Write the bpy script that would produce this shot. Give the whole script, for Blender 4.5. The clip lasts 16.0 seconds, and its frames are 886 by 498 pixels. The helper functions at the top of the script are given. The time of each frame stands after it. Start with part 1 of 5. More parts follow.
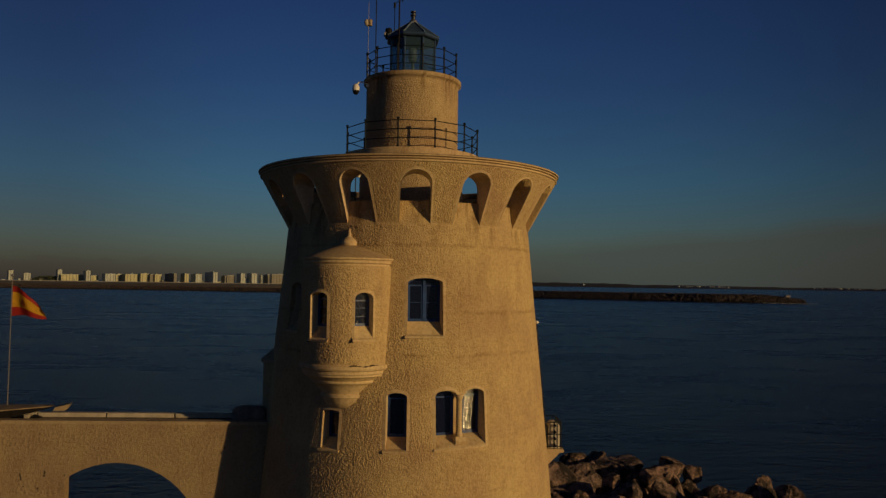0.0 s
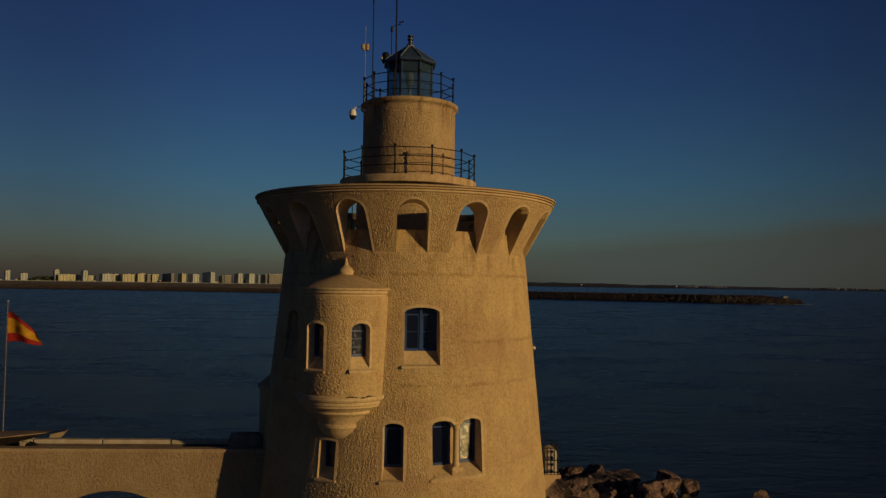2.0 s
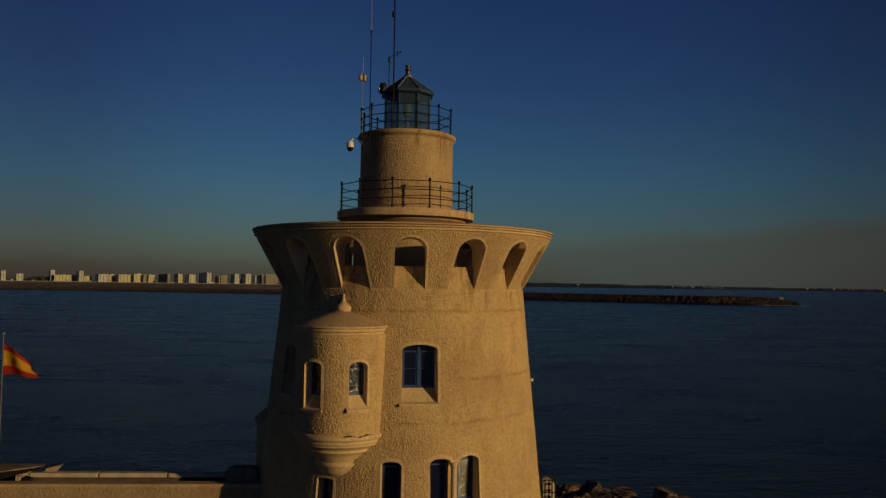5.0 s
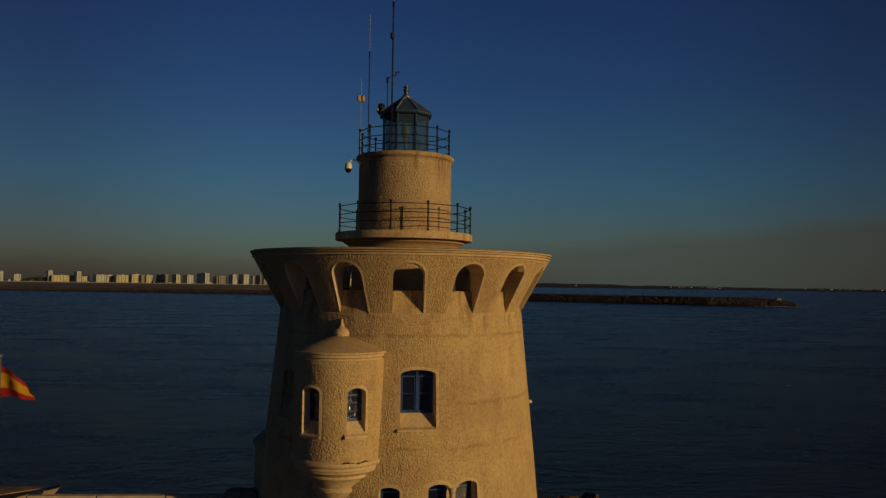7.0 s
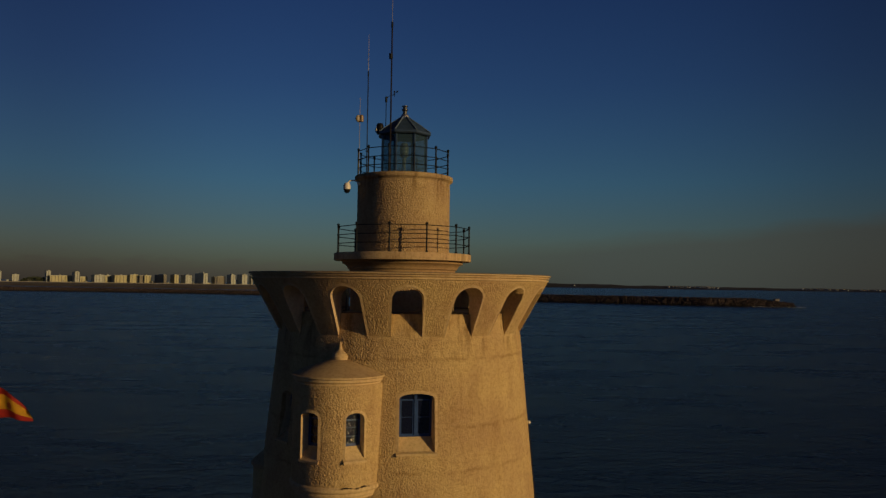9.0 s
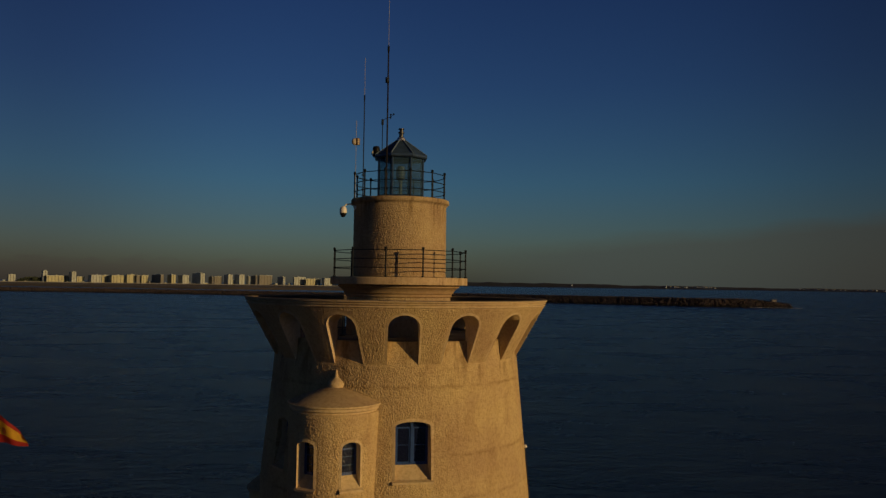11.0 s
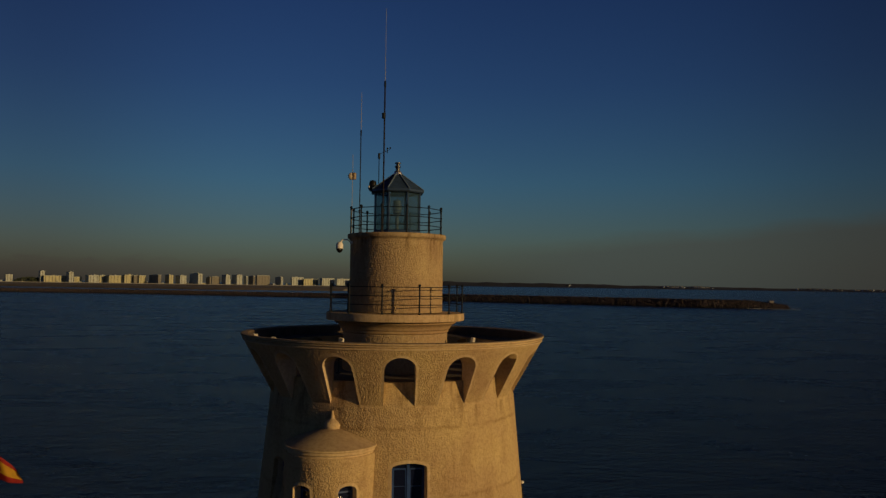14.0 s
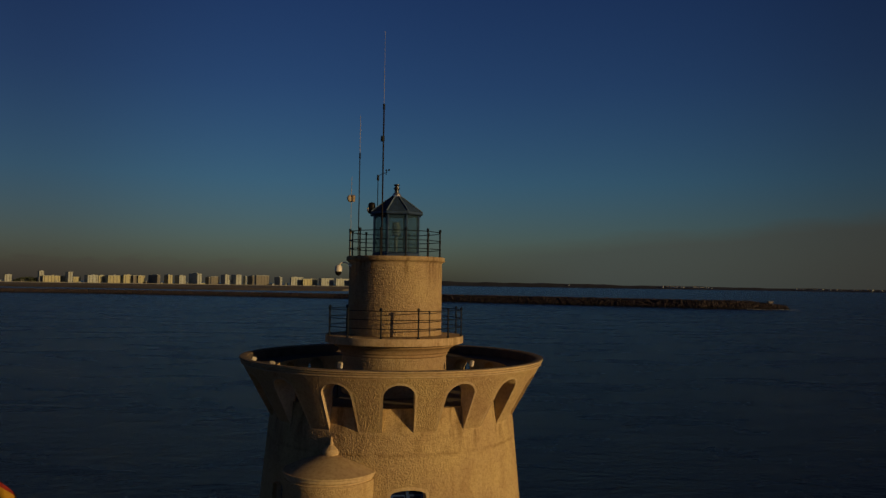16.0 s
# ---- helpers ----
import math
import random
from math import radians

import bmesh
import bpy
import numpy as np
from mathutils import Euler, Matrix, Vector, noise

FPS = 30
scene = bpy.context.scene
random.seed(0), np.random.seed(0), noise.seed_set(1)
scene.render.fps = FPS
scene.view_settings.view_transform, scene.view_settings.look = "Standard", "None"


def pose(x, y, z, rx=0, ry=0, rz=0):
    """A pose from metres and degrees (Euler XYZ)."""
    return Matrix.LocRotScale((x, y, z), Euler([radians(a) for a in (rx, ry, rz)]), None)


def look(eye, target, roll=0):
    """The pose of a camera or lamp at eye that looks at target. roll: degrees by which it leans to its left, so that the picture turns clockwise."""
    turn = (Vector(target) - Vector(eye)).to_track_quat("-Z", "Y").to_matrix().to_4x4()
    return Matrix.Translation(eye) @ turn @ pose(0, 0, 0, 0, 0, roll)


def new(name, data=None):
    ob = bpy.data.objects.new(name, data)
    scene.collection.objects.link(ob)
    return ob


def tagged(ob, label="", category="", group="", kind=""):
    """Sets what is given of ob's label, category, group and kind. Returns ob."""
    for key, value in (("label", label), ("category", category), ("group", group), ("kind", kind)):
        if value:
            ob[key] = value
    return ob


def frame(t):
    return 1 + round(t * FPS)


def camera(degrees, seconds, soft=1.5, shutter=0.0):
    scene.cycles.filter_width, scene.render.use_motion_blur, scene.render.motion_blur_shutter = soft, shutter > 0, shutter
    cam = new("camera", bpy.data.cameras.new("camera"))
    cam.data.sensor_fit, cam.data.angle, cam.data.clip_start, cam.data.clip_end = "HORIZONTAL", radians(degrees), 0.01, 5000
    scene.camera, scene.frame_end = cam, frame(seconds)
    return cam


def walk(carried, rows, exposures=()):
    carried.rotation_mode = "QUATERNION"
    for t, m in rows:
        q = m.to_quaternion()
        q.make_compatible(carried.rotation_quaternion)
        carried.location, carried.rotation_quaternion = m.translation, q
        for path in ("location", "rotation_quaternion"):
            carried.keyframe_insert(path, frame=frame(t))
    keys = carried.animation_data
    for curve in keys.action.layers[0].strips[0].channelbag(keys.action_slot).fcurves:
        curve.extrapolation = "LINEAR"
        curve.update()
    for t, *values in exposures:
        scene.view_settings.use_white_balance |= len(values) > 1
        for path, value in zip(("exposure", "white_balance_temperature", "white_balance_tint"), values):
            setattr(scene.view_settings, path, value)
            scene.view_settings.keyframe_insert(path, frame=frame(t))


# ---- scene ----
SECONDS = 16.0
EYE_Y, ROLL = -30.0, 0.8
cam = camera(59.93, SECONDS, soft=1.4)
# seconds, place across, height over the sea, turn to the right, tilt upwards
PATH = [(0, 0.039, 15.000, 2.489, 2.620), (0.5, 0.045, 15.227, 2.548, 2.617), (1, 0.054, 15.483, 2.579, 2.612), (1.5, 0.063, 15.727, 2.614, 2.611),
        (2, 0.053, 15.973, 2.660, 2.611), (2.5, 0.036, 16.170, 2.707, 2.614), (3, 0.026, 16.349, 2.720, 2.610), (3.5, 0.019, 16.542, 2.776, 2.611),
        (4, 0.008, 16.759, 2.828, 2.611), (6.5, -0.010, 17.784, 3.017, 2.642), (7, -0.020, 17.989, 3.050, 2.641), (7.5, -0.028, 18.192, 3.090, 2.639),
        (8, -0.038, 18.392, 3.123, 2.637), (8.5, -0.042, 18.574, 3.129, 2.638), (9, -0.039, 18.769, 3.162, 2.635), (11.5, -0.009, 19.917, 3.385, 2.622),
        (12, -0.005, 20.151, 3.402, 2.620), (12.5, -0.003, 20.393, 3.428, 2.616), (13, -0.006, 20.616, 3.451, 2.613), (13.5, 0.004, 20.826, 3.493, 2.615),
        (14, 0.013, 21.030, 3.518, 2.613), (14.5, 0.014, 21.218, 3.519, 2.608), (15, 0.013, 21.437, 3.564, 2.605), (15.5, 0.012, 21.676, 3.573, 2.603),
        (16, 0.011, 21.900, 3.574, 2.599)]


def eye_pose(x, z, yaw, tilt):
    eye = Vector((x, EYE_Y, z))
    a, b = radians(yaw), radians(tilt)
    return look(eye, eye + Vector((math.sin(a) * math.cos(b), math.cos(a) * math.cos(b), math.sin(b))) * 10, ROLL)


walk(cam, [(t, eye_pose(x, z, yaw, tilt)) for t, x, z, yaw, tilt in PATH], exposures=[(0, 0.0), (16, 0.0)])

# ---- light ----
SUN_AZ, SUN_EL = 55.5, 8.5          # degrees to the right of the way back to the camera, degrees up


def bearing(az, r=1.0, z=0.0):
    """A place at r metres from the tower's axis; az in degrees from the camera's side towards +x."""
    return Vector((r * math.sin(radians(az)), -r * math.cos(radians(az)), z))


sun_dir = bearing(SUN_AZ, math.cos(radians(SUN_EL)), math.sin(radians(SUN_EL)))
sun_data = bpy.data.lights.new("sun", "SUN")
sun_data.energy, sun_data.angle, sun_data.color = 2.26, radians(0.6), (1.0, 0.645, 0.26)
new("sun", sun_data).matrix_world = look(sun_dir * 200, (0, 0, 0))

world = bpy.data.worlds.new("sky")
scene.world = world
world.use_nodes = True
wn, wl = world.node_tree.nodes, world.node_tree.links
wn.clear()
w_out, w_bg, w_sky = wn.new("ShaderNodeOutputWorld"), wn.new("ShaderNodeBackground"), wn.new("ShaderNodeTexSky")
w_sky.sky_type, w_sky.sun_disc = "NISHITA", False
w_sky.sun_elevation, w_sky.sun_rotation = radians(SUN_EL), radians(180 - SUN_AZ)
w_sky.altitude, w_sky.air_density, w_sky.dust_density, w_sky.ozone_density = 20, 1.0, 1.0, 3.0
w_bg.inputs["Strength"].default_value = 0.059
# evening sky: bluer and deeper overhead, dull along the horizon
w_tc, w_sep, w_ramp, w_mul = wn.new("ShaderNodeTexCoord"), wn.new("ShaderNodeSeparateXYZ"), wn.new("ShaderNodeValToRGB"), wn.new("ShaderNodeMix")
wl.new(w_tc.outputs["Generated"], w_sep.inputs[0])
wl.new(w_sep.outputs["Z"], w_ramp.inputs[0])
w_mul.data_type, w_mul.blend_type = "RGBA", "MULTIPLY"
w_mul.inputs[0].default_value = 1.0
# stops above 0.36 lie out of view; darkened to lessen fill light
SKY = [(0.0, (0.57, 0.56, 0.61)), (0.05, (0.58, 0.635, 0.70)), (0.13, (0.44, 0.655, 0.855)), (0.25, (0.348, 0.485, 0.79)), (0.36, (0.305, 0.405, 0.725)), (0.55, (0.075, 0.10, 0.19)), (1.0, (0.035, 0.05, 0.09))]
while len(w_ramp.color_ramp.elements) < len(SKY):
    w_ramp.color_ramp.elements.new(0.5)
for e, (p, c) in zip(w_ramp.color_ramp.elements, SKY):
    e.position, e.color = p, (*c, 1)
wl.new(w_sky.outputs[0], w_mul.inputs[6])
wl.new(w_ramp.outputs[0], w_mul.inputs[7])
# a grey cloud bank low over the sea towards +x
def w_math(op, a, b, clamp=False):
    k = wn.new("ShaderNodeMath")
    k.operation, k.use_clamp = op, clamp
    for sock, v in zip(k.inputs, (a, b)):
        if isinstance(v, (int, float)):
            sock.default_value = v
        else:
            wl.new(v, sock)
    return k.outputs[0]


w_noise = wn.new("ShaderNodeTexNoise")
w_noise.inputs["Scale"].default_value, w_noise.inputs["Detail"].default_value = 9.0, 5.0
w_map = wn.new("ShaderNodeMapping")
w_map.inputs["Scale"].default_value = (1, 1, 3.5)
wl.new(w_tc.outputs["Generated"], w_map.inputs[0])
wl.new(w_map.outputs[0], w_noise.inputs["Vector"])
bank_top = w_math("ADD", w_math("MULTIPLY", w_sep.outputs["X"], 0.09), w_math("ADD", 0.025, w_math("MULTIPLY", w_noise.outputs["Fac"], 0.03)))
bank = w_math("MULTIPLY", w_math("MULTIPLY", w_math("SUBTRACT", bank_top, w_sep.outputs["Z"]), 50.0, True), w_math("MULTIPLY", w_math("ADD", w_sep.outputs["X"], -0.05), 5.0, True))
w_cloud = wn.new("ShaderNodeMix")
w_cloud.data_type = "RGBA"
wl.new(w_math("MULTIPLY", bank, 0.84), w_cloud.inputs[0])
wl.new(w_mul.outputs[2], w_cloud.inputs[6])
w_cloud.inputs[7].default_value = (0.99, 1.15, 1.04, 1)
# a thin broken line of low cloud over the land towards -x
w_puff = wn.new("ShaderNodeTexNoise")
w_puff.inputs["Scale"].default_value, w_puff.inputs["Detail"].default_value, w_puff.inputs["Roughness"].default_value = 26.0, 4.0, 0.6
wl.new(w_map.outputs[0], w_puff.inputs["Vector"])
puff_top = w_math("ADD", 0.006, w_math("MULTIPLY", w_puff.outputs["Fac"], 0.045))
puff = w_math("MULTIPLY", w_math("MULTIPLY", w_math("SUBTRACT", puff_top, w_sep.outputs["Z"]), 90.0, True), w_math("MULTIPLY", w_math("SUBTRACT", 0.05, w_sep.outputs["X"]), 4.0, True))
w_low = wn.new("ShaderNodeMix")
w_low.data_type = "RGBA"
wl.new(w_math("MULTIPLY", puff, 0.3), w_low.inputs[0])
wl.new(w_cloud.outputs[2], w_low.inputs[6])
w_low.inputs[7].default_value = (1.2, 1.0, 0.92, 1)
# lens vignette put into the sky: bright at mid-view, darker sideways and behind
w_dot, w_vignette, w_vig_mix = wn.new("ShaderNodeVectorMath"), wn.new("ShaderNodeValToRGB"), wn.new("ShaderNodeMix")
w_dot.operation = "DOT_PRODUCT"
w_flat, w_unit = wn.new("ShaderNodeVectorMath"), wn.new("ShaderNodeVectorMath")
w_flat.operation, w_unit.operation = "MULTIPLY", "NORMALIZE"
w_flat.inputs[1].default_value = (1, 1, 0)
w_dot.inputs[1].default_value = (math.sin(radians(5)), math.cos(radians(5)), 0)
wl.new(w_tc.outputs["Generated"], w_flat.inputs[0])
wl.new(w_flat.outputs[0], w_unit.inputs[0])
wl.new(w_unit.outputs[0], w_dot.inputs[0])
wl.new(w_dot.outputs["Value"], w_vignette.inputs[0])
w_vignette.color_ramp.interpolation = "EASE"
w_vignette.color_ramp.elements.new(0.5)
for e, (p, c) in zip(w_vignette.color_ramp.elements, ((0.0, (0.65, 0.62, 0.66)), (0.86, (0.68, 0.61, 0.60)), (0.995, (0.96, 0.98, 0.97)))):
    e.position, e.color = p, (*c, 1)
w_vig_mix.data_type, w_vig_mix.blend_type = "RGBA", "MULTIPLY"
w_vig_mix.inputs[0].default_value = 1.0
wl.new(w_low.outputs[2], w_vig_mix.inputs[6])
wl.new(w_vignette.outputs[0], w_vig_mix.inputs[7])
wl.new(w_vig_mix.outputs[2], w_bg.inputs["Color"])
wl.new(w_bg.outputs[0], w_out.inputs["Surface"])


# ---- materials ----
def material(name, rough=0.8, metal=0.0):
    m = bpy.data.materials.new(name)
    m.use_nodes = True
    n = m.node_tree.nodes
    b = n["Principled BSDF"]
    b.inputs["Roughness"].default_value, b.inputs["Metallic"].default_value = rough, metal
    return m, n, m.node_tree.links, b


def coords(n, l, scale=(1, 1, 1), rot=(0, 0, 0)):
    tc, mp = n.new("ShaderNodeTexCoord"), n.new("ShaderNodeMapping")
    mp.inputs["Scale"].default_value, mp.inputs["Rotation"].default_value = scale, rot
    l.new(tc.outputs["Object"], mp.inputs["Vector"])
    return mp.outputs[0]


def noise_tex(n, l, vec, scale, detail=4, rough=0.55, distort=0.0):
    t = n.new("ShaderNodeTexNoise")
    t.inputs["Scale"].default_value, t.inputs["Detail"].default_value = scale, detail
    t.inputs["Roughness"].default_value, t.inputs["Distortion"].default_value = rough, distort
    l.new(vec, t.inputs["Vector"])
    return t.outputs["Fac"]


def ramp(n, l, fac, stops):
    r = n.new("ShaderNodeValToRGB")
    els = r.color_ramp.elements
    while len(els) < len(stops):
        els.new(0.5)
    for e, (p, c) in zip(els, stops):
        e.position, e.color = p, (*c, 1)
    l.new(fac, r.inputs[0])
    return r.outputs[0]


def mix(n, l, a, b, fac, mode="MIX"):
    m = n.new("ShaderNodeMix")
    m.data_type, m.blend_type = "RGBA", mode
    for sock, v in ((m.inputs[0], fac), (m.inputs[6], a), (m.inputs[7], b)):
        if isinstance(v, (int, float)):
            sock.default_value = v
        elif isinstance(v, tuple):
            sock.default_value = (*v, 1)
        else:
            l.new(v, sock)
    return m.outputs[2]


def bump(n, l, b, height, strength, dist, before=None):
    k = n.new("ShaderNodeBump")
    k.inputs["Strength"].default_value, k.inputs["Distance"].default_value = strength, dist
    l.new(height, k.inputs["Height"])
    if before is not None:
        l.new(before, k.inputs["Normal"])
    l.new(k.outputs[0], b.inputs["Normal"])
    return k.outputs[0]


def plain(name, col, rough=0.5, metal=0.0, vary=0.25, scale=3.0, relief=0.15):
    m, n, l, b = material(name, rough, metal)
    v = coords(n, l)
    f = noise_tex(n, l, v, scale, 5)
    dark = tuple(c * (1 - vary) for c in col)
    light = tuple(min(1, c * (1 + vary)) for c in col)
    l.new(ramp(n, l, f, [(0.3, dark), (0.7, light)]), b.inputs["Base Color"])
    if relief:
        bump(n, l, b, noise_tex(n, l, v, scale * 12, 3), relief, 0.01)
    return m


def node_math(n, l, op, a, b=0.0, clamp=False):
    k = n.new("ShaderNodeMath")
    k.operation, k.use_clamp = op, clamp
    for sock, v in zip(k.inputs, (a, b)):
        if isinstance(v, (int, float)):
            sock.default_value = v
        else:
            l.new(v, sock)
    return k.outputs[0]


def stucco(name, col, coarse=1.0, joints=(), drip=None):
    m, n, l, b = material(name, 0.92)
    b.inputs["Specular IOR Level"].default_value = 0.15
    v = coords(n, l)
    big = noise_tex(n, l, v, 0.55, 4, 0.6)
    streak = noise_tex(n, l, coords(n, l, (2.2, 2.2, 0.3)), 1.9, 7, 0.68, 0.3)
    fine = noise_tex(n, l, v, 9, 6, 0.65)
    c = ramp(n, l, big, [(0.32, (col[0] * 0.84, col[1] * 0.80, col[2] * 0.84)), (0.66, (col[0] * 1.05, col[1] * 1.08, col[2] * 1.03))])
    patch = noise_tex(n, l, coords(n, l, (1.0, 1.0, 0.5)), 1.3, 9, 0.78, 0.5)
    c = mix(n, l, c, (0.62, 0.53, 0.50), ramp(n, l, patch, [(0.52, (0, 0, 0)), (0.68, (0.36, 0.36, 0.36))]), "MULTIPLY")
    pits = noise_tex(n, l, v, 26, 3, 0.6)
    c = mix(n, l, c, (0.45, 0.36, 0.28), ramp(n, l, pits, [(0.66, (0, 0, 0)), (0.74, (0.8, 0.8, 0.8))]), "MULTIPLY")
    seam = noise_tex(n, l, coords(n, l, (0.22, 0.22, 4.5)), 1.0, 5, 0.7, 0.15)
    c = mix(n, l, c, (0.72, 0.64, 0.55), ramp(n, l, seam, [(0.62, (0, 0, 0)), (0.655, (0.4, 0.4, 0.4)), (0.69, (0, 0, 0))]), "MULTIPLY")
    c = mix(n, l, c, (0.66, 0.56, 0.44), ramp(n, l, streak, [(0.5, (0, 0, 0)), (0.72, (0.32, 0.32, 0.32))]), "MULTIPLY")
    if joints or drip:
        sep = n.new("ShaderNodeSeparateXYZ")
        l.new(v, sep.inputs[0])
    for k, zj in enumerate(joints):            # day joints of the render: broken, dirty lines round the wall
        wob = noise_tex(n, l, coords(n, l, (1, 1, 0.4), (0, 0, 0.7 * k)), 2.4, 9, 0.8)
        level = node_math(n, l, "ADD", sep.outputs["Z"], node_math(n, l, "MULTIPLY", node_math(n, l, "SUBTRACT", wob, 0.5), 0.3))
        off = node_math(n, l, "ABSOLUTE", node_math(n, l, "SUBTRACT", level, zj))
        line = ramp(n, l, off, [(0.0, (0.6, 0.6, 0.6)), (0.02, (0.4, 0.4, 0.4)), (0.085, (0, 0, 0))])
        gate = ramp(n, l, noise_tex(n, l, coords(n, l, (1, 1, 0.2), (0, 0, 1.9 * k + 0.4)), 1.1, 5, 0.7), [(0.42, (0.08, 0.08, 0.08)), (0.58, (1, 1, 1))])
        c = mix(n, l, c, (0.5, 0.42, 0.32), mix(n, l, line, gate, 1.0, "MULTIPLY"), "MULTIPLY")
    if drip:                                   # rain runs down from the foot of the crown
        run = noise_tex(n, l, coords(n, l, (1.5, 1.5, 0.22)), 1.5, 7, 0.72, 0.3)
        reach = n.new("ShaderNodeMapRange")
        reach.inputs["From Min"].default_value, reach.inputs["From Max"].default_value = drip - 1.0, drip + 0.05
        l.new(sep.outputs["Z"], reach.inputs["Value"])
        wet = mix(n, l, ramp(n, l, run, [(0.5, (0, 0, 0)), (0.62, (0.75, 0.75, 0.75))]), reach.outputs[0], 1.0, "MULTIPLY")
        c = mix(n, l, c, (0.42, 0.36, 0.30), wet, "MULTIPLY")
    c = mix(n, l, c, (0.8, 0.77, 0.72), ramp(n, l, fine, [(0.36, (0.95, 0.95, 0.95)), (0.54, (0, 0, 0))]), "MULTIPLY")
    l.new(c, b.inputs["Base Color"])
    bump(n, l, b, noise_tex(n, l, v, 22, 5, 0.62), 0.9 * coarse, 0.034)
    return m


WALL = (0.567, 0.431, 0.239)
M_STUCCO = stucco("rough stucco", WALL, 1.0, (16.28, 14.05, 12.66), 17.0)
M_CAST = stucco("rough stucco without joints", WALL)
M_DRUM = stucco("rough greyed stucco", (0.48, 0.365, 0.22), 1.2, (), 22.6)
M_SMOOTH = stucco("smooth plaster", (0.635, 0.50, 0.305), 0.4)
# colour raised so that the jambs that catch the sun look bright
M_LINING = stucco("brightened jamb plaster", (0.74, 0.62, 0.42), 0.2)
M_SLAB = stucco("rain-streaked plaster", (0.60, 0.46, 0.285), 0.4, (), 20.05)
# cornice colour holds stains and, painted in, the shade of the cove
M_COVE = stucco("stained, shaded plaster", (0.40, 0.285, 0.165), 0.3)
M_BRIDGE = stucco("bridge stucco", (0.385, 0.30, 0.19), 1.0)
M_COPE = stucco("coping plaster", (0.45, 0.365, 0.24), 0.4)
M_ROOF = stucco("mortar roof", (0.5, 0.38, 0.24), 0.2)
M_IRON = plain("dark blue painted iron", (0.004, 0.009, 0.018), 0.6, 0.0, 0.35, 6)
M_FRAME = plain("dark blue window paint", (0.018, 0.058, 0.21), 0.45, 0, 0.25, 5)
M_LANTERN = plain("lantern blue paint", (0.04, 0.075, 0.15), 0.35, 0.2, 0.3, 4)
M_WHIP = plain("pale glass-fibre", (0.32, 0.32, 0.33), 0.5, 0, 0.1, 4)
M_STEEL = plain("bright steel", (0.8, 0.78, 0.74), 0.38, 1.0, 0.1, 8)
M_WHITE = plain("white plastic", (0.75, 0.73, 0.7), 0.45, 0, 0.08, 4)
M_BLACK = plain("black plastic", (0.012, 0.012, 0.014), 0.4, 0, 0.2, 4)
M_COPING = plain("pale painted concrete", (0.62, 0.58, 0.5), 0.8, 0, 0.15, 2.0, 0.3)
M_DECK = plain("grey deck", (0.1, 0.085, 0.068), 0.9, 0, 0.25, 1.5, 0.4)
M_POLE = plain("pole brown paint", (0.010, 0.007, 0.010), 0.5, 0.0, 0.2, 3)
M_GREY = plain("weathered grey paint", (0.36, 0.32, 0.26), 0.6, 0, 0.2, 4)
M_UNDERSHADE = plain("dark canopy shade", (0.012, 0.011, 0.012), 0.95, 0, 0.3, 6)
M_ZINC = plain("dark galvanised metal", (0.05, 0.055, 0.062), 0.35, 0.5, 0.2, 8)
# ribs paler than the roof: their highlights are put into the colour
M_HIP = plain("pale blue rib highlight", (0.13, 0.19, 0.27), 0.35, 0.0, 0.2, 4)
for dull, gloss in ((M_IRON, 0.2), (M_POLE, 0.08), (M_BLACK, 0.15), (M_UNDERSHADE, 0.0)):
    dull.node_tree.nodes["Principled BSDF"].inputs["Specular IOR Level"].default_value = gloss
M_DARKPLASTER = plain("dark brown plaster", (0.2, 0.15, 0.1), 0.95, 0, 0.4, 2.5, 0.4)
M_CRACK = plain("dark broken plaster", (0.05, 0.035, 0.025), 0.95, 0, 0.4, 20, 0.5)
# dark colour of the sheets and strips that stand in for shade
M_SHADE = plain("dark shade sheet", (0.085, 0.066, 0.055), 0.9, 0, 0.4, 2.0, 0.4)
# kept dark so that little sunlight bounces up onto the crown
M_QUAY = plain("dark quay concrete", (0.1, 0.09, 0.08), 0.9, 0, 0.3, 0.8, 0.3)
M_SAND = plain("dry land", (0.12, 0.105, 0.085), 0.95, 0, 0.35, 0.02, 0.2)


def glass_material(name, tint, rough=0.01):
    m, n, l, b = material(name, rough)
    b.inputs["Base Color"].default_value = (*tint, 1)
    b.inputs["IOR"].default_value = 1.5
    b.inputs["Specular IOR Level"].default_value = 0.5
    v = coords(n, l)
    bump(n, l, b, noise_tex(n, l, v, 13.0, 1), 1.0, 0.011)    # panes made uneven so that reflected sun glitter breaks into specks
    return m


M_PANE = glass_material("dark window glass", (0.007, 0.010, 0.032))


def lantern_glass():
    m, n, l, b = material("lantern glass", 0.05)
    tr, mx = n.new("ShaderNodeBsdfTransparent"), n.new("ShaderNodeMixShader")
    tr.inputs[0].default_value = (0.88, 0.94, 0.95, 1)
    b.inputs["Base Color"].default_value = (0.06, 0.115, 0.19, 1)
    mx.inputs[0].default_value = 0.3
    l.new(tr.outputs[0], mx.inputs[1])
    l.new(b.outputs[0], mx.inputs[2])
    l.new(mx.outputs[0], n["Material Output"].inputs["Surface"])
    return m


M_LGLASS = lantern_glass()
M_LENS = plain("dim lens glass", (0.2, 0.26, 0.32), 0.35, 0, 0.2, 6)


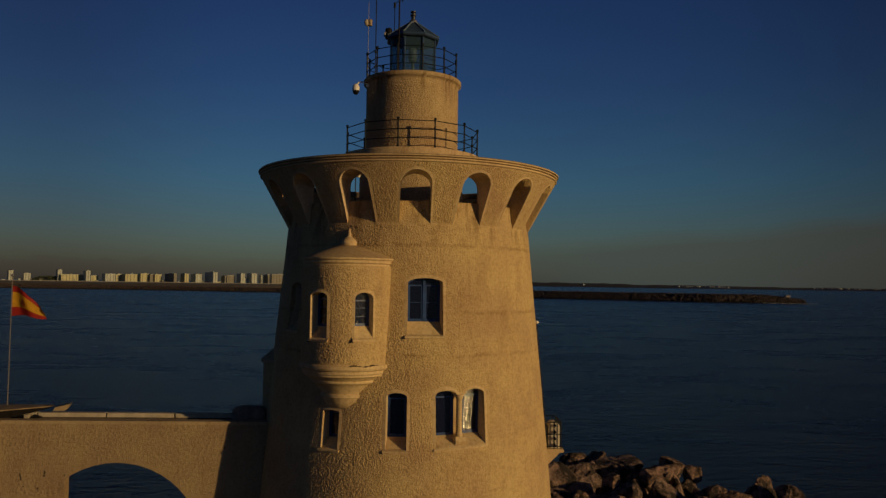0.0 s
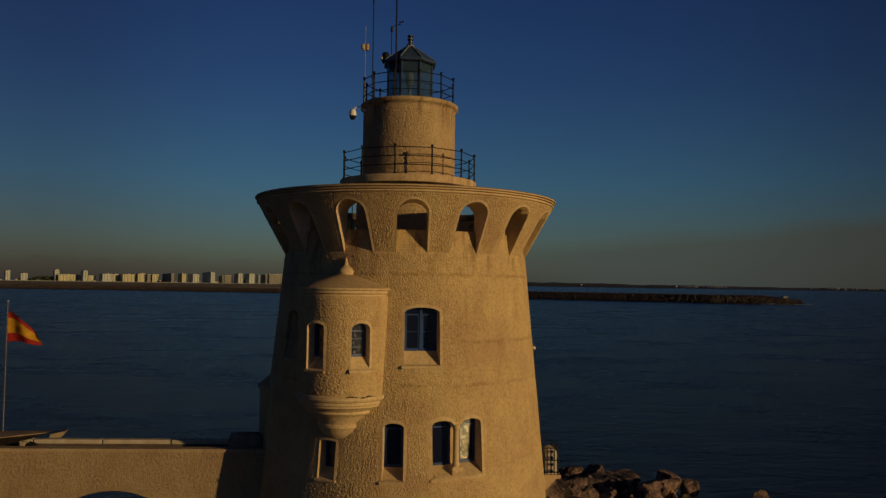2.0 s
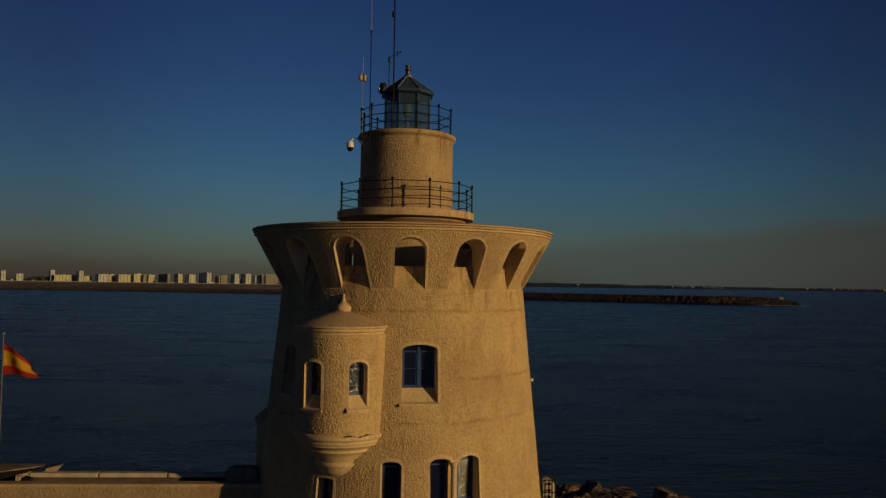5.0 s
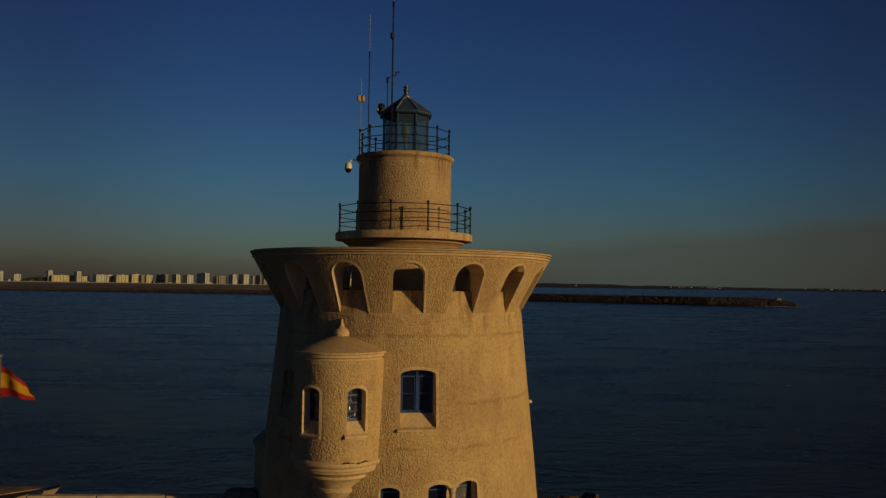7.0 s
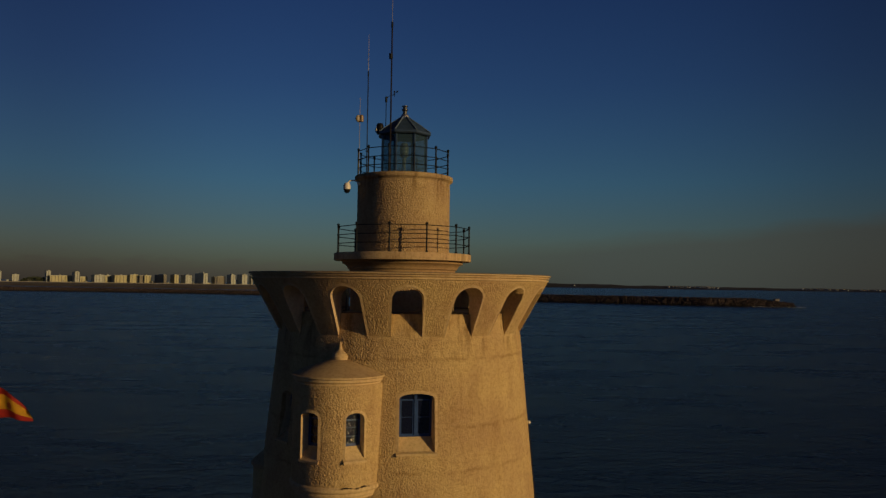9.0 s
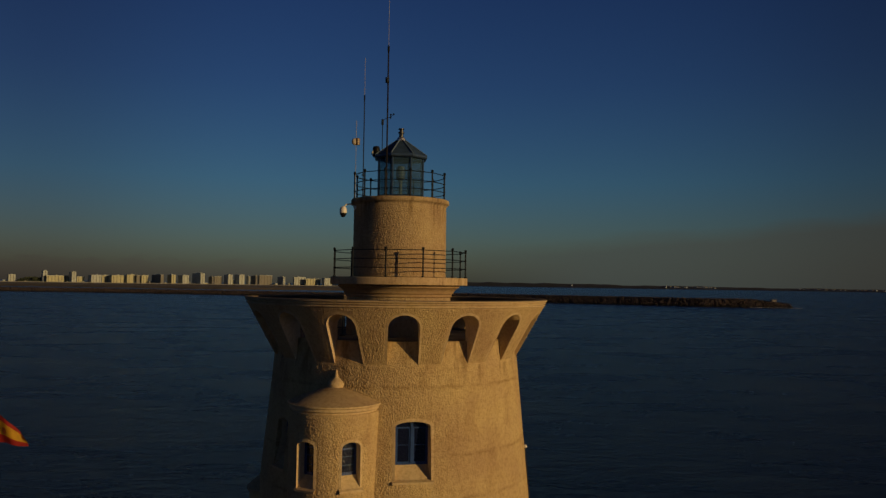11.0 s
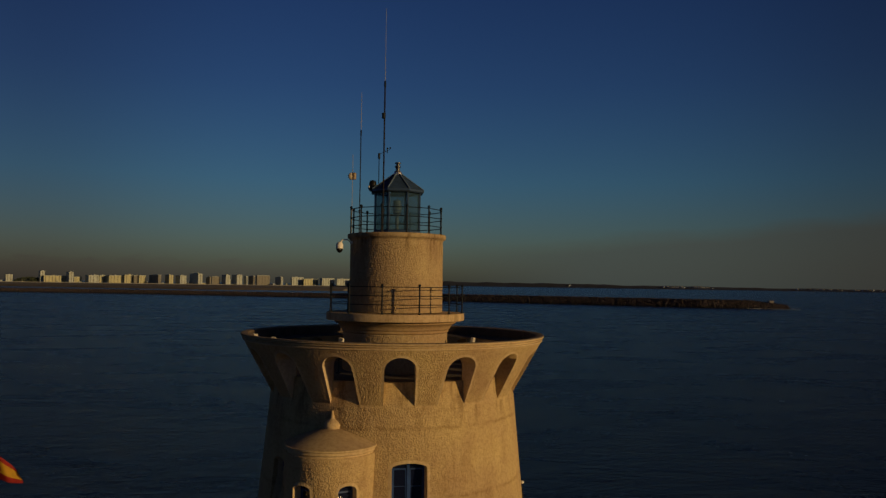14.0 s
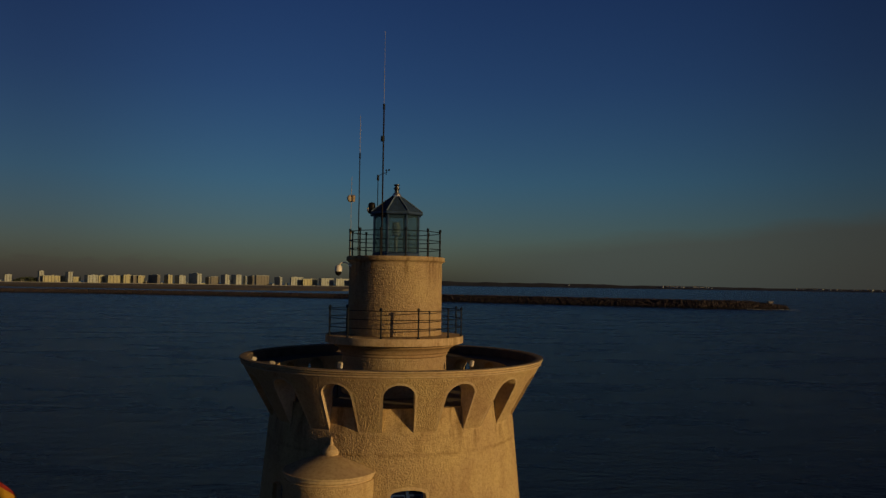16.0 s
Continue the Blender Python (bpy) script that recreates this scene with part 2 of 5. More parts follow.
def water():
    m, n, l, b = material("sea water", 0.22)
    b.inputs["IOR"].default_value = 1.33
    b.inputs["Specular IOR Level"].default_value = 0.34
    b.inputs["Specular Tint"].default_value = (0.92, 0.88, 1.0, 1)
    v = coords(n, l)
    big = noise_tex(n, l, coords(n, l, (0.6, 1.0, 1)), 0.02, 4, 0.6)
    l.new(ramp(n, l, big, [(0.35, (0.0013, 0.0032, 0.028)), (0.7, (0.0026, 0.006, 0.044))]), b.inputs["Base Color"])
    groups = noise_tex(n, l, coords(n, l, (0.5, 1.0, 1), (0, 0, 0.1)), 0.06, 6, 0.7, 0.5)
    swell = noise_tex(n, l, coords(n, l, (0.36, 1.0, 1), (0, 0, 0.38)), 0.5, 6, 0.68, 0.5)
    chop = noise_tex(n, l, coords(n, l, (0.6, 1.0, 1), (0, 0, -0.2)), 1.5, 4, 0.6, 0.2)
    # rough open water; unseen water on the camera's side made glossier for a window glint
    sep, rng = n.new("ShaderNodeSeparateXYZ"), n.new("ShaderNodeMapRange")
    l.new(v, sep.inputs[0])
    l.new(sep.outputs["Y"], rng.inputs["Value"])
    rng.inputs["From Min"].default_value, rng.inputs["From Max"].default_value = -25.0, -5.0
    rough = ramp(n, l, groups, [(0.35, (0.19, 0.19, 0.19)), (0.65, (0.31, 0.31, 0.31))])
    l.new(mix(n, l, (0.12, 0.12, 0.12), rough, rng.outputs[0]), b.inputs["Roughness"])
    ripple = noise_tex(n, l, coords(n, l, (1.0, 0.7, 1), (0, 0, 0.6)), 3.2, 3, 0.6, 0.3)
    waves = noise_tex(n, l, coords(n, l, (0.5, 1.0, 1), (0, 0, 0.3)), 0.17, 3, 0.55, 0.8)
    k = bump(n, l, b, waves, 1.0, 0.75)
    k = bump(n, l, b, swell, 1.0, 0.6, k)
    k = bump(n, l, b, chop, 1.0, 0.36, k)
    bump(n, l, b, ripple, 0.4, 0.06, k)
    # low ripples on the unseen camera side, full waves elsewhere
    calm = n.new("ShaderNodeMapRange")
    calm.inputs["To Min"].default_value = 0.015
    l.new(rng.outputs[0], calm.inputs["Value"])
    for node in n:
        if node.type == "BUMP":
            l.new(calm.outputs[0], node.inputs["Strength"])
    return m


M_SEA = water()


def rock_material(name, a, c, dark_to=None):
    m, n, l, b = material(name, 0.9)
    v = coords(n, l)
    oi = n.new("ShaderNodeObjectInfo")
    col = ramp(n, l, noise_tex(n, l, v, 1.5, 10, 0.75), [(0.46, a), (0.62, c)])
    geo = n.new("ShaderNodeNewGeometry")
    shade = ramp(n, l, oi.outputs["Random"], [(0, (0.75, 0.75, 0.78)), (1, (1.15, 1.05, 1.0))])
    col = mix(n, l, col, ramp(n, l, geo.outputs["Random Per Island"], [(0, (0.5, 0.5, 0.52)), (1, (1.25, 1.15, 1.05))]), 1.0, "MULTIPLY")
    col = mix(n, l, col, shade, 1.0, "MULTIPLY")
    if dark_to is not None:                       # stones darker up to a little above the water
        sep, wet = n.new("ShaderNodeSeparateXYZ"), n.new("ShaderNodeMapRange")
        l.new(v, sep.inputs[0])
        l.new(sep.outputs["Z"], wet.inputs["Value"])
        wet.inputs["From Min"].default_value, wet.inputs["From Max"].default_value = dark_to, dark_to + 0.8
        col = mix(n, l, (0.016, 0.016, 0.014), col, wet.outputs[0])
    l.new(col, b.inputs["Base Color"])
    bump(n, l, b, noise_tex(n, l, v, 4.5, 10, 0.8), 1.0, 0.3)
    return m


# dark and pale patches stand in for shaded and sunlit parts of the stones
M_ROCK = rock_material("boulder stone", (0.05, 0.04, 0.038), (0.82, 0.60, 0.50))
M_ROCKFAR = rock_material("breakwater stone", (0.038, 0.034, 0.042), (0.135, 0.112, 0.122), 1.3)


# ---- mesh helpers ----
def add(name, bm, mat, parent=None, label="", smooth=False, category="", group="", kind=""):
    bmesh.ops.recalc_face_normals(bm, faces=bm.faces)
    me = bpy.data.meshes.new(name)
    bm.to_mesh(me)
    bm.free()
    return add_mesh(name, me, mat, parent, label, smooth, category, group, kind)


def add_mesh(name, me, mat, parent=None, label="", smooth=False, category="", group="", kind="", crease=32):
    me.materials.clear()
    me.materials.append(mat)
    if smooth:
        me.shade_smooth()
        me.set_sharp_from_angle(angle=radians(crease))
    ob = new(name, me)
    ob.parent = parent
    return tagged(ob, label, category, group, kind)


def thing(name, place, label, category, group="", kind=""):
    e = new(name)
    e.matrix_world = place if isinstance(place, Matrix) else Matrix.Translation(place)
    e.empty_display_size = 0.2
    return tagged(e, label, category, group, kind)


def part(name, bm, mat, parent, label="", smooth=False):
    return add(name, bm, mat, parent, label, smooth)


def lathe(profile, seg=96, closed=False, start=0.0):
    """Revolves (r, z) pairs round the z axis."""
    bm = bmesh.new()
    rings = []
    for r, z in profile:
        if r < 1e-6:
            rings.append([bm.verts.new((0, 0, z))])
        else:
            rings.append([bm.verts.new(bearing(start + 360 * i / seg, r, z)) for i in range(seg)])
    pairs = list(zip(rings, rings[1:])) + ([(rings[-1], rings[0])] if closed else [])
    for a, b in pairs:
        for i in range(seg):
            j = (i + 1) % seg
            quad = [a[i % len(a)], a[j % len(a)], b[j % len(b)], b[i % len(b)]]
            quad = list(dict.fromkeys(quad))
            if len(quad) > 2:
                bm.faces.new(quad)
    return bm


def box(bm, x0, x1, y0, y1, z0, z1, m=None, bevel=0.0):
    vs = [bm.verts.new(p) for p in [(x0, y0, z0), (x1, y0, z0), (x1, y1, z0), (x0, y1, z0), (x0, y0, z1), (x1, y0, z1), (x1, y1, z1), (x0, y1, z1)]]
    fs = [bm.faces.new([vs[i] for i in f]) for f in [(0, 3, 2, 1), (4, 5, 6, 7), (0, 1, 5, 4), (1, 2, 6, 5), (2, 3, 7, 6), (3, 0, 4, 7)]]
    if bevel:
        es = list({e for f in fs for e in f.edges})
        out = bmesh.ops.bevel(bm, geom=es, offset=bevel, segments=2, affect="EDGES")
        vs = list({v for f in out["faces"] for v in f.verts} | {v for v in vs if v.is_valid})
    if m is not None:
        bmesh.ops.transform(bm, matrix=m, verts=vs)
    return vs


def boxed(*args, **kw):
    bm = bmesh.new()
    box(bm, *args, **kw)
    return bm


def tube(bm, pts, r, seg=8, r_end=None, closed=False):
    """A round bar along points."""
    pts = [Vector(p) for p in pts]
    rings = []
    n = len(pts)
    for i, p in enumerate(pts):
        a = pts[(i - 1) % n] if closed or i else p
        b = pts[(i + 1) % n] if closed or i < n - 1 else p
        q = (b - a).normalized().to_track_quat("Z", "Y")
        rr = r + ((r_end if r_end is not None else r) - r) * i / max(1, n - 1)
        rings.append([bm.verts.new(p + q @ Vector((rr * math.cos(2 * math.pi * k / seg), rr * math.sin(2 * math.pi * k / seg), 0))) for k in range(seg)])
    # keep the rings from twisting against each other
    for i in range(1, n):
        best = min(range(seg), key=lambda s: (rings[i][s].co - rings[i - 1][0].co).length)
        rings[i] = rings[i][best:] + rings[i][:best]
    for a, b in zip(rings, rings[1:] + ([rings[0]] if closed else [])):
        off = min(range(seg), key=lambda s: (b[s].co - a[0].co).length) if b is rings[0] else 0
        for k in range(seg):
            bm.faces.new([a[k], a[(k + 1) % seg], b[(k + 1 + off) % seg], b[(k + off) % seg]])
    if not closed:
        bm.faces.new(rings[0][::-1])
        bm.faces.new(rings[-1])
    return bm


def tubed(pts, r, seg=8, r_end=None, closed=False):
    return tube(bmesh.new(), pts, r, seg, r_end, closed)


def ball(bm, c, r, sz=1.0, seg=10):
    out = bmesh.ops.create_uvsphere(bm, u_segments=seg, v_segments=max(5, seg // 2 + 1), radius=r)
    for v in out["verts"]:
        v.co = Vector(c) + Vector((v.co.x, v.co.y, v.co.z * sz))
    return bm


def arch_line(w, z0, z1, rise, n=10):
    """An arched outline: half width w, from z0 up to the crown z1."""
    pts = [(-w, z0), (w, z0)]
    for i in range(n + 1):
        a = math.pi * i / n
        pts.append((w * math.cos(a), z1 - rise + rise * math.sin(a)))
    return pts


def at_bearing(az, centre=(0, 0, 0)):
    """Local x along the wall, local y outwards, z up."""
    out = bearing(az)
    side = Vector((math.cos(radians(az)), math.sin(radians(az)), 0))
    return Matrix((( side.x, out.x, 0, centre[0]), (side.y, out.y, 0, centre[1]), (0, 0, 1, centre[2]), (0, 0, 0, 1)))


def loft(line_a, ya, line_b, yb, m):
    bm = bmesh.new()
    a = [bm.verts.new(m @ Vector((x, ya, z))) for x, z in line_a]
    b = [bm.verts.new(m @ Vector((x, yb, z))) for x, z in line_b]
    bm.faces.new(a)
    bm.faces.new(b[::-1])
    for i in range(len(a)):
        j = (i + 1) % len(a)
        bm.faces.new([a[i], b[i], b[j], a[j]])
    bmesh.ops.recalc_face_normals(bm, faces=bm.faces)
    return bm


def carve(bm, cutters, solver="EXACT"):
    """The mesh of bm with the cutters taken away."""
    bmesh.ops.recalc_face_normals(bm, faces=bm.faces)
    me = bpy.data.meshes.new("work")
    bm.to_mesh(me)
    bm.free()
    ob = new("work", me)
    tools = []
    for c in cutters:
        cm = bpy.data.meshes.new("tool")
        c.to_mesh(cm)
        c.free()
        t = new("tool", cm)
        tools.append(t)
        mod = ob.modifiers.new("cut", "BOOLEAN")
        mod.operation, mod.solver, mod.object = "DIFFERENCE", solver, t
    dg = bpy.context.evaluated_depsgraph_get()
    dg.update()
    out = bpy.data.meshes.new_from_object(ob.evaluated_get(dg))
    for t in tools + [ob]:
        bpy.data.objects.remove(t)
    return out


def turned(outer, inner, step=0.02, front=(-62, 86), back=70):
    """Revolves a wall: outer is a fine list of (r, z), inner closes it; the bearings are close together on the front."""
    r = max(q for q, _ in outer)
    n = int(radians(front[1] - front[0]) * r / step)
    az = [front[0] + (front[1] - front[0]) * i / n for i in range(n)] + [front[1] + (360 - front[1] + front[0]) * i / back for i in range(back)]
    prof = list(outer) + list(inner)
    m, k = len(az), len(prof)
    a = np.radians(np.array(az))
    p = np.array(prof)
    co = np.stack([p[:, :1] * np.sin(a)[None], -p[:, :1] * np.cos(a)[None], np.repeat(p[:, 1:], m, 1)], -1).reshape(-1, 3)
    i, j = np.meshgrid(np.arange(k), np.arange(m), indexing="ij")
    i2, j2 = (i + 1) % k, (j + 1) % m
    faces = np.stack([i * m + j, i * m + j2, i2 * m + j2, i2 * m + j], -1).reshape(-1, 4)
    bm = bmesh.new()
    me = bpy.data.meshes.new("work")
    me.from_pydata(co.tolist(), [], faces.tolist())
    bm.from_mesh(me)
    bpy.data.meshes.remove(me)
    return bm


def levels(z0, z1, step=0.021):
    n = int((z1 - z0) / step)
    return [z0 + (z1 - z0) * i / n for i in range(n + 1)]


def rough_cast(me, radius, z0, z1, openings, centre=(0, 0, 0), depth=0.0195, band=0.085):
    """Thrown, combed stucco: raised worm-like grains on the outer face, dying out towards the smooth bands round openings."""
    n = len(me.vertices)
    co = np.empty(n * 3)
    me.vertices.foreach_get("co", co)
    co = co.reshape(-1, 3)
    p = co - np.array(centre)
    r = np.hypot(p[:, 0], p[:, 1])
    want = np.array([radius(z) for z in p[:, 2]])
    idx = np.nonzero((np.abs(r - want) < 0.004) & (p[:, 2] > z0 + 0.01) & (p[:, 2] < z1 - 0.01))[0]
    q = p[idx]
    rr = r[idx]
    a = np.arctan2(q[:, 0], -q[:, 1])
    keep = np.full(len(idx), 9.0)
    for az, line in openings:
        u = (a - radians(az)) * rr
        near = np.nonzero(np.abs(u) < 1.8)[0]
        d = np.full(len(near), 9.0)
        for (xa, za), (xb, zb) in zip(line, line[1:] + line[:1]):
            ex, ez = xb - xa, zb - za
            t = np.clip(((u[near] - xa) * ex + (q[near, 2] - za) * ez) / max(1e-9, ex * ex + ez * ez), 0, 1)
            d = np.minimum(d, np.hypot(u[near] - xa - t * ex, q[near, 2] - za - t * ez))
        keep[near] = np.minimum(keep[near], d)
    edge = np.minimum(q[:, 2] - z0, z1 - q[:, 2])
    for i, k in enumerate(idx):
        c = Vector(q[i])
        w = 0.03 * noise.noise(c * 5)
        f = min(1.0, max(0.0, (keep[i] - band + w) / 0.07), max(0.0, (edge[i] - 0.02 + w) / 0.06))
        if f <= 0:
            continue
        s = Vector((c.x * 31 + 0.2 * c.z, c.y * 31, c.z * 19 + 3 * a[i]))
        h = noise.noise(s) + 0.35 * noise.noise(s * 2.1 + Vector((7, 3, 1)))
        h = min(1.0, max(0.0, (h + 0.28) / 0.62))
        h = h * h * (3 - 2 * h) * (0.75 + 0.5 * noise.noise(c * 1.3))
        g = 1 + f * depth * h / rr[i]
        co[k, 0] = centre[0] + q[i, 0] * g
        co[k, 1] = centre[1] + q[i, 1] * g
    me.vertices.foreach_set("co", co.ravel())
    me.update()
    return me


def cast_plane(me, y, outline, depth=0.013):
    """The same thrown stucco on a straight wall whose outer face lies at y, dying out round one opening."""
    for v in me.vertices:
        c = v.co
        if abs(c.y - y) > 0.002:
            continue
        d = 9.0
        for (xa, za), (xb, zb) in zip(outline, outline[1:]):
            ex, ez = xb - xa, zb - za
            t = min(1, max(0, ((c.x - xa) * ex + (c.z - za) * ez) / (ex * ex + ez * ez)))
            d = min(d, math.hypot(c.x - xa - t * ex, c.z - za - t * ez))
        f = min(1, max(0, (d - 0.06 + 0.03 * noise.noise(c * 4)) / 0.08))
        h = noise.noise(Vector((c.x * 11, c.z * 9, 3))) + 0.4 * noise.noise(Vector((c.x * 24, c.z * 20, 8)))
        h = min(1, max(0, (h + 0.2) / 0.7))
        v.co.y = y - f * depth * h * (0.7 + 0.6 * noise.noise(Vector((c.x * 0.9, c.z * 0.9, 1))))
    me.update()


# ---- the sea and the ground ----
def sea():
    bm = bmesh.new()
    c = bm.verts.new((0, 0, 0))
    radii = [20, 60, 150, 400, 1000, 2000, 2800, 3600, 4300, 4950]
    prev = None
    for r in radii:
        ring = [bm.verts.new((r * math.cos(2 * math.pi * i / 96), r * math.sin(2 * math.pi * i / 96), 12 * (max(0, r - 2000) / 2950) ** 2)) for i in range(96)]
        for i in range(96):
            j = (i + 1) % 96
            bm.faces.new([c, ring[i], ring[j]] if prev is None else [prev[i], ring[i], ring[j], prev[j]])
        prev = ring
    return add("water", bm, M_SEA, None, "dark blue rippled sea reaching the horizon", True, "sea", "", "structure")


sea()


def quay():
    bm = bmesh.new()
    line = [(-40, -10), (9, -12), (14, -6), (22, 8), (17, 13), (4, 14), (-16, 13), (-40, 12)]
    lo = [bm.verts.new((x * 1.03, y * 1.05, -2)) for x, y in line]
    hi = [bm.verts.new((x, y, 2.2)) for x, y in line]
    bm.faces.new(hi)
    for i in range(len(line)):
        j = (i + 1) % len(line)
        bm.faces.new([lo[i], lo[j], hi[j], hi[i]])
    return add("ground", bm, M_QUAY, None, "dark concrete quay under the lighthouse", False, "quay", "", "structure")


quay()

# ---- the lighthouse ----
Z_JOINT, Z_LEDGE, Z_RIM = 17.0, 17.76, 19.15


def shaft_r(z):
    return 4.60 + 0.096 * (17.09 - z)


house = thing("lighthouse", (0, 0, 0), "cream stuccoed lighthouse tower with a flared arcaded crown", "lighthouse")


def window_cut(az, r, w, z_out, z_in, z_top, rise, depth, w_in=None, centre=(0, 0, 0)):
    m = at_bearing(az, centre)
    wi = w_in or w
    s = (z_in - z_out) / depth
    back = min(z_in + 0.35 * s, z_top - rise - 0.12)
    return loft(arch_line(w, z_out - 0.25 * s, z_top, rise), r + 0.25, arch_line(wi, back, z_top, rise), r - depth - 0.35, m)


WINDOWS = [  # bearing, half width, outer sill, inner sill, crown, rise, casement
    (6.9, 0.60, 13.32, 13.75, 15.20, 0.17, "double"),
    (-3.35, 0.345, 9.70, 10.04, 11.50, 0.15, "single"),
    (14.6, 0.375, 9.74, 10.06, 11.56, 0.17, "single"),
    (26.0, 0.36, 9.78, 10.10, 11.60, 0.17, "single"),
    (-27.8, 0.32, 9.62, 9.92, 10.86, 0.05, "single"),
    (-54.0, 0.36, 13.34, 13.72, 15.0, 0.17, "single"),
]


def casement(parent, az, r, w, z0, z1, rise, double, centre=(0, 0, 0), label=""):
    """A timber window in its reveal, at distance r from the middle."""
    win = new("window")
    win.parent = parent
    win.matrix_world = at_bearing(az, centre)
    if label:
        win["label"] = label
    m = Matrix.Identity(4)
    fw = 0.05
    outer = arch_line(w, z0, z1, rise, 8)
    inner = arch_line(w - fw, z0 + fw, z1 - fw, rise * 0.9, 8)
    bm = bmesh.new()
    for ya, yb in ((r + 0.03, r - 0.03),):
        o1 = [bm.verts.new((x, ya, z)) for x, z in outer]
        i1 = [bm.verts.new((x, ya, z)) for x, z in inner]
        o2 = [bm.verts.new((x, yb, z)) for x, z in outer]
        i2 = [bm.verts.new((x, yb, z)) for x, z in inner]
        k = len(outer)
        for i in range(k):
            j = (i + 1) % k
            for q in ((o1[i], o1[j], i1[j], i1[i]), (i1[i], i1[j], i2[j], i2[i]), (o2[i], i2[i], i2[j], o2[j]), (o1[j], o1[i], o2[i], o2[j])):
                bm.faces.new(q)
    part("window_frame", bm, M_FRAME, win)
    if double:
        part("mullion", boxed(-0.045, 0.045, r - 0.03, r + 0.045, z0 + fw, z1 - fw - 0.01, bevel=0.008), M_FRAME, win)
    zb = z1 - rise - 0.06
    bars = 2 if double else 3 if centre != (0, 0, 0) else 1
    spans = [(-w + fw, -0.045), (0.045, w - fw)] if double else [(-w + fw, w - fw)]
    for x0, x1 in spans:
        bm = bmesh.new()                       # the opening leaf
        s = 0.045
        box(bm, x0, x0 + s, r - 0.025, r + 0.015, z0 + fw, zb)
        box(bm, x1 - s, x1, r - 0.025, r + 0.015, z0 + fw, zb)
        box(bm, x0 + s, x1 - s, r - 0.025, r + 0.015, zb - s, zb)
        box(bm, x0 + s, x1 - s, r - 0.025, r + 0.015, z0 + fw, z0 + fw + s)
        part("sash", bm, M_FRAME, win)
        for i in range(1, bars):
            z = z0 + fw + (zb - z0 - fw) * i / bars
            part("glazing_bar", boxed(x0 + s, x1 - s, r - 0.02, r + 0.006, z - 0.008, z + 0.008), M_FRAME, win)
        p = part("pane", boxed(x0 + 0.01, x1 - 0.01, r - 0.012, r - 0.004, z0 + fw, z1 - fw), M_PANE, win)
    return win


def reveal(parent, az, r, w, zo, zi, zt, rise, depth, radius, centre=(0, 0, 0), own_sill=True, no_jamb=0):
    """Smooth plaster lining of a window's reveal, and its sloped, projecting sill."""
    m = at_bearing(az, centre)
    w -= 0.006
    a, b = arch_line(w, zo, zt - 0.006, rise), arch_line(w * 0.91, zi, zt - 0.006, rise)
    bm = bmesh.new()
    rows = []
    for off in (0.0, 0.005):
        rows.append([[bm.verts.new(m @ Vector((x * (1 + off * 2), math.sqrt(radius(z) ** 2 - x * x) + 0.012 if outer_edge else r - depth, z + off))) for x, z in line] for line, outer_edge in ((a, True), (b, False))])
    n = len(a)
    for i in range(1, n):
        j = (i + 1) % n
        if a[i][0] * no_jamb > 0 and abs(a[i][0] - a[j][0]) < 1e-5:
            continue                           # open towards its twin, behind the column
        for q in rows:
            bm.faces.new([q[0][i], q[1][i], q[1][j], q[0][j]])
        for k in (0, 1):
            bm.faces.new([rows[0][k][i], rows[1][k][i], rows[1][k][j], rows[0][k][j]])
    part("reveal", bm, M_LINING, parent)
    if not own_sill:
        return
    e = w + 0.085
    rs = radius(zo)
    side = [(rs + 0.06, zo - 0.02), (rs + 0.06, zo - 0.085), (r - 0.12, zo - 0.09), (r - depth + 0.03, zi - 0.06), (r - depth + 0.03, zi + 0.006), (r - 0.02, zo + 0.03)]
    bm = bmesh.new()
    ends = [[bm.verts.new(m @ Vector((x if y > r - 0.03 else math.copysign(w - 0.004, x) * (1 if y > r - 0.2 else 0.91), y, z))) for y, z in side] for x in (-e, e)]
    bm.faces.new(ends[0])
    bm.faces.new(ends[1][::-1])
    for i in range(len(side)):
        j = (i + 1) % len(side)
        bm.faces.new([ends[0][i], ends[0][j], ends[1][j], ends[1][i]])
    part("window_sill", bm, M_SMOOTH, parent)
    # short dark bar stands for the shadow below the sill's left end
    shadow_bar = tubed([m @ Vector((-e + 0.03, rs - 0.12, zo - 0.08)), m @ Vector((-e + 0.0, rs + 0.04, zo - 0.095))], 0.024, 8)
    part("sill_shadow", shadow_bar, M_IRON, parent, "dark bar for the shadow at the sill end", True)


def on_cone(az, u, z, radius, proud):
    """A place on the wall u metres along from the bearing az."""
    r = radius(z) + proud
    return bearing(az + math.degrees(u / r), r, z)


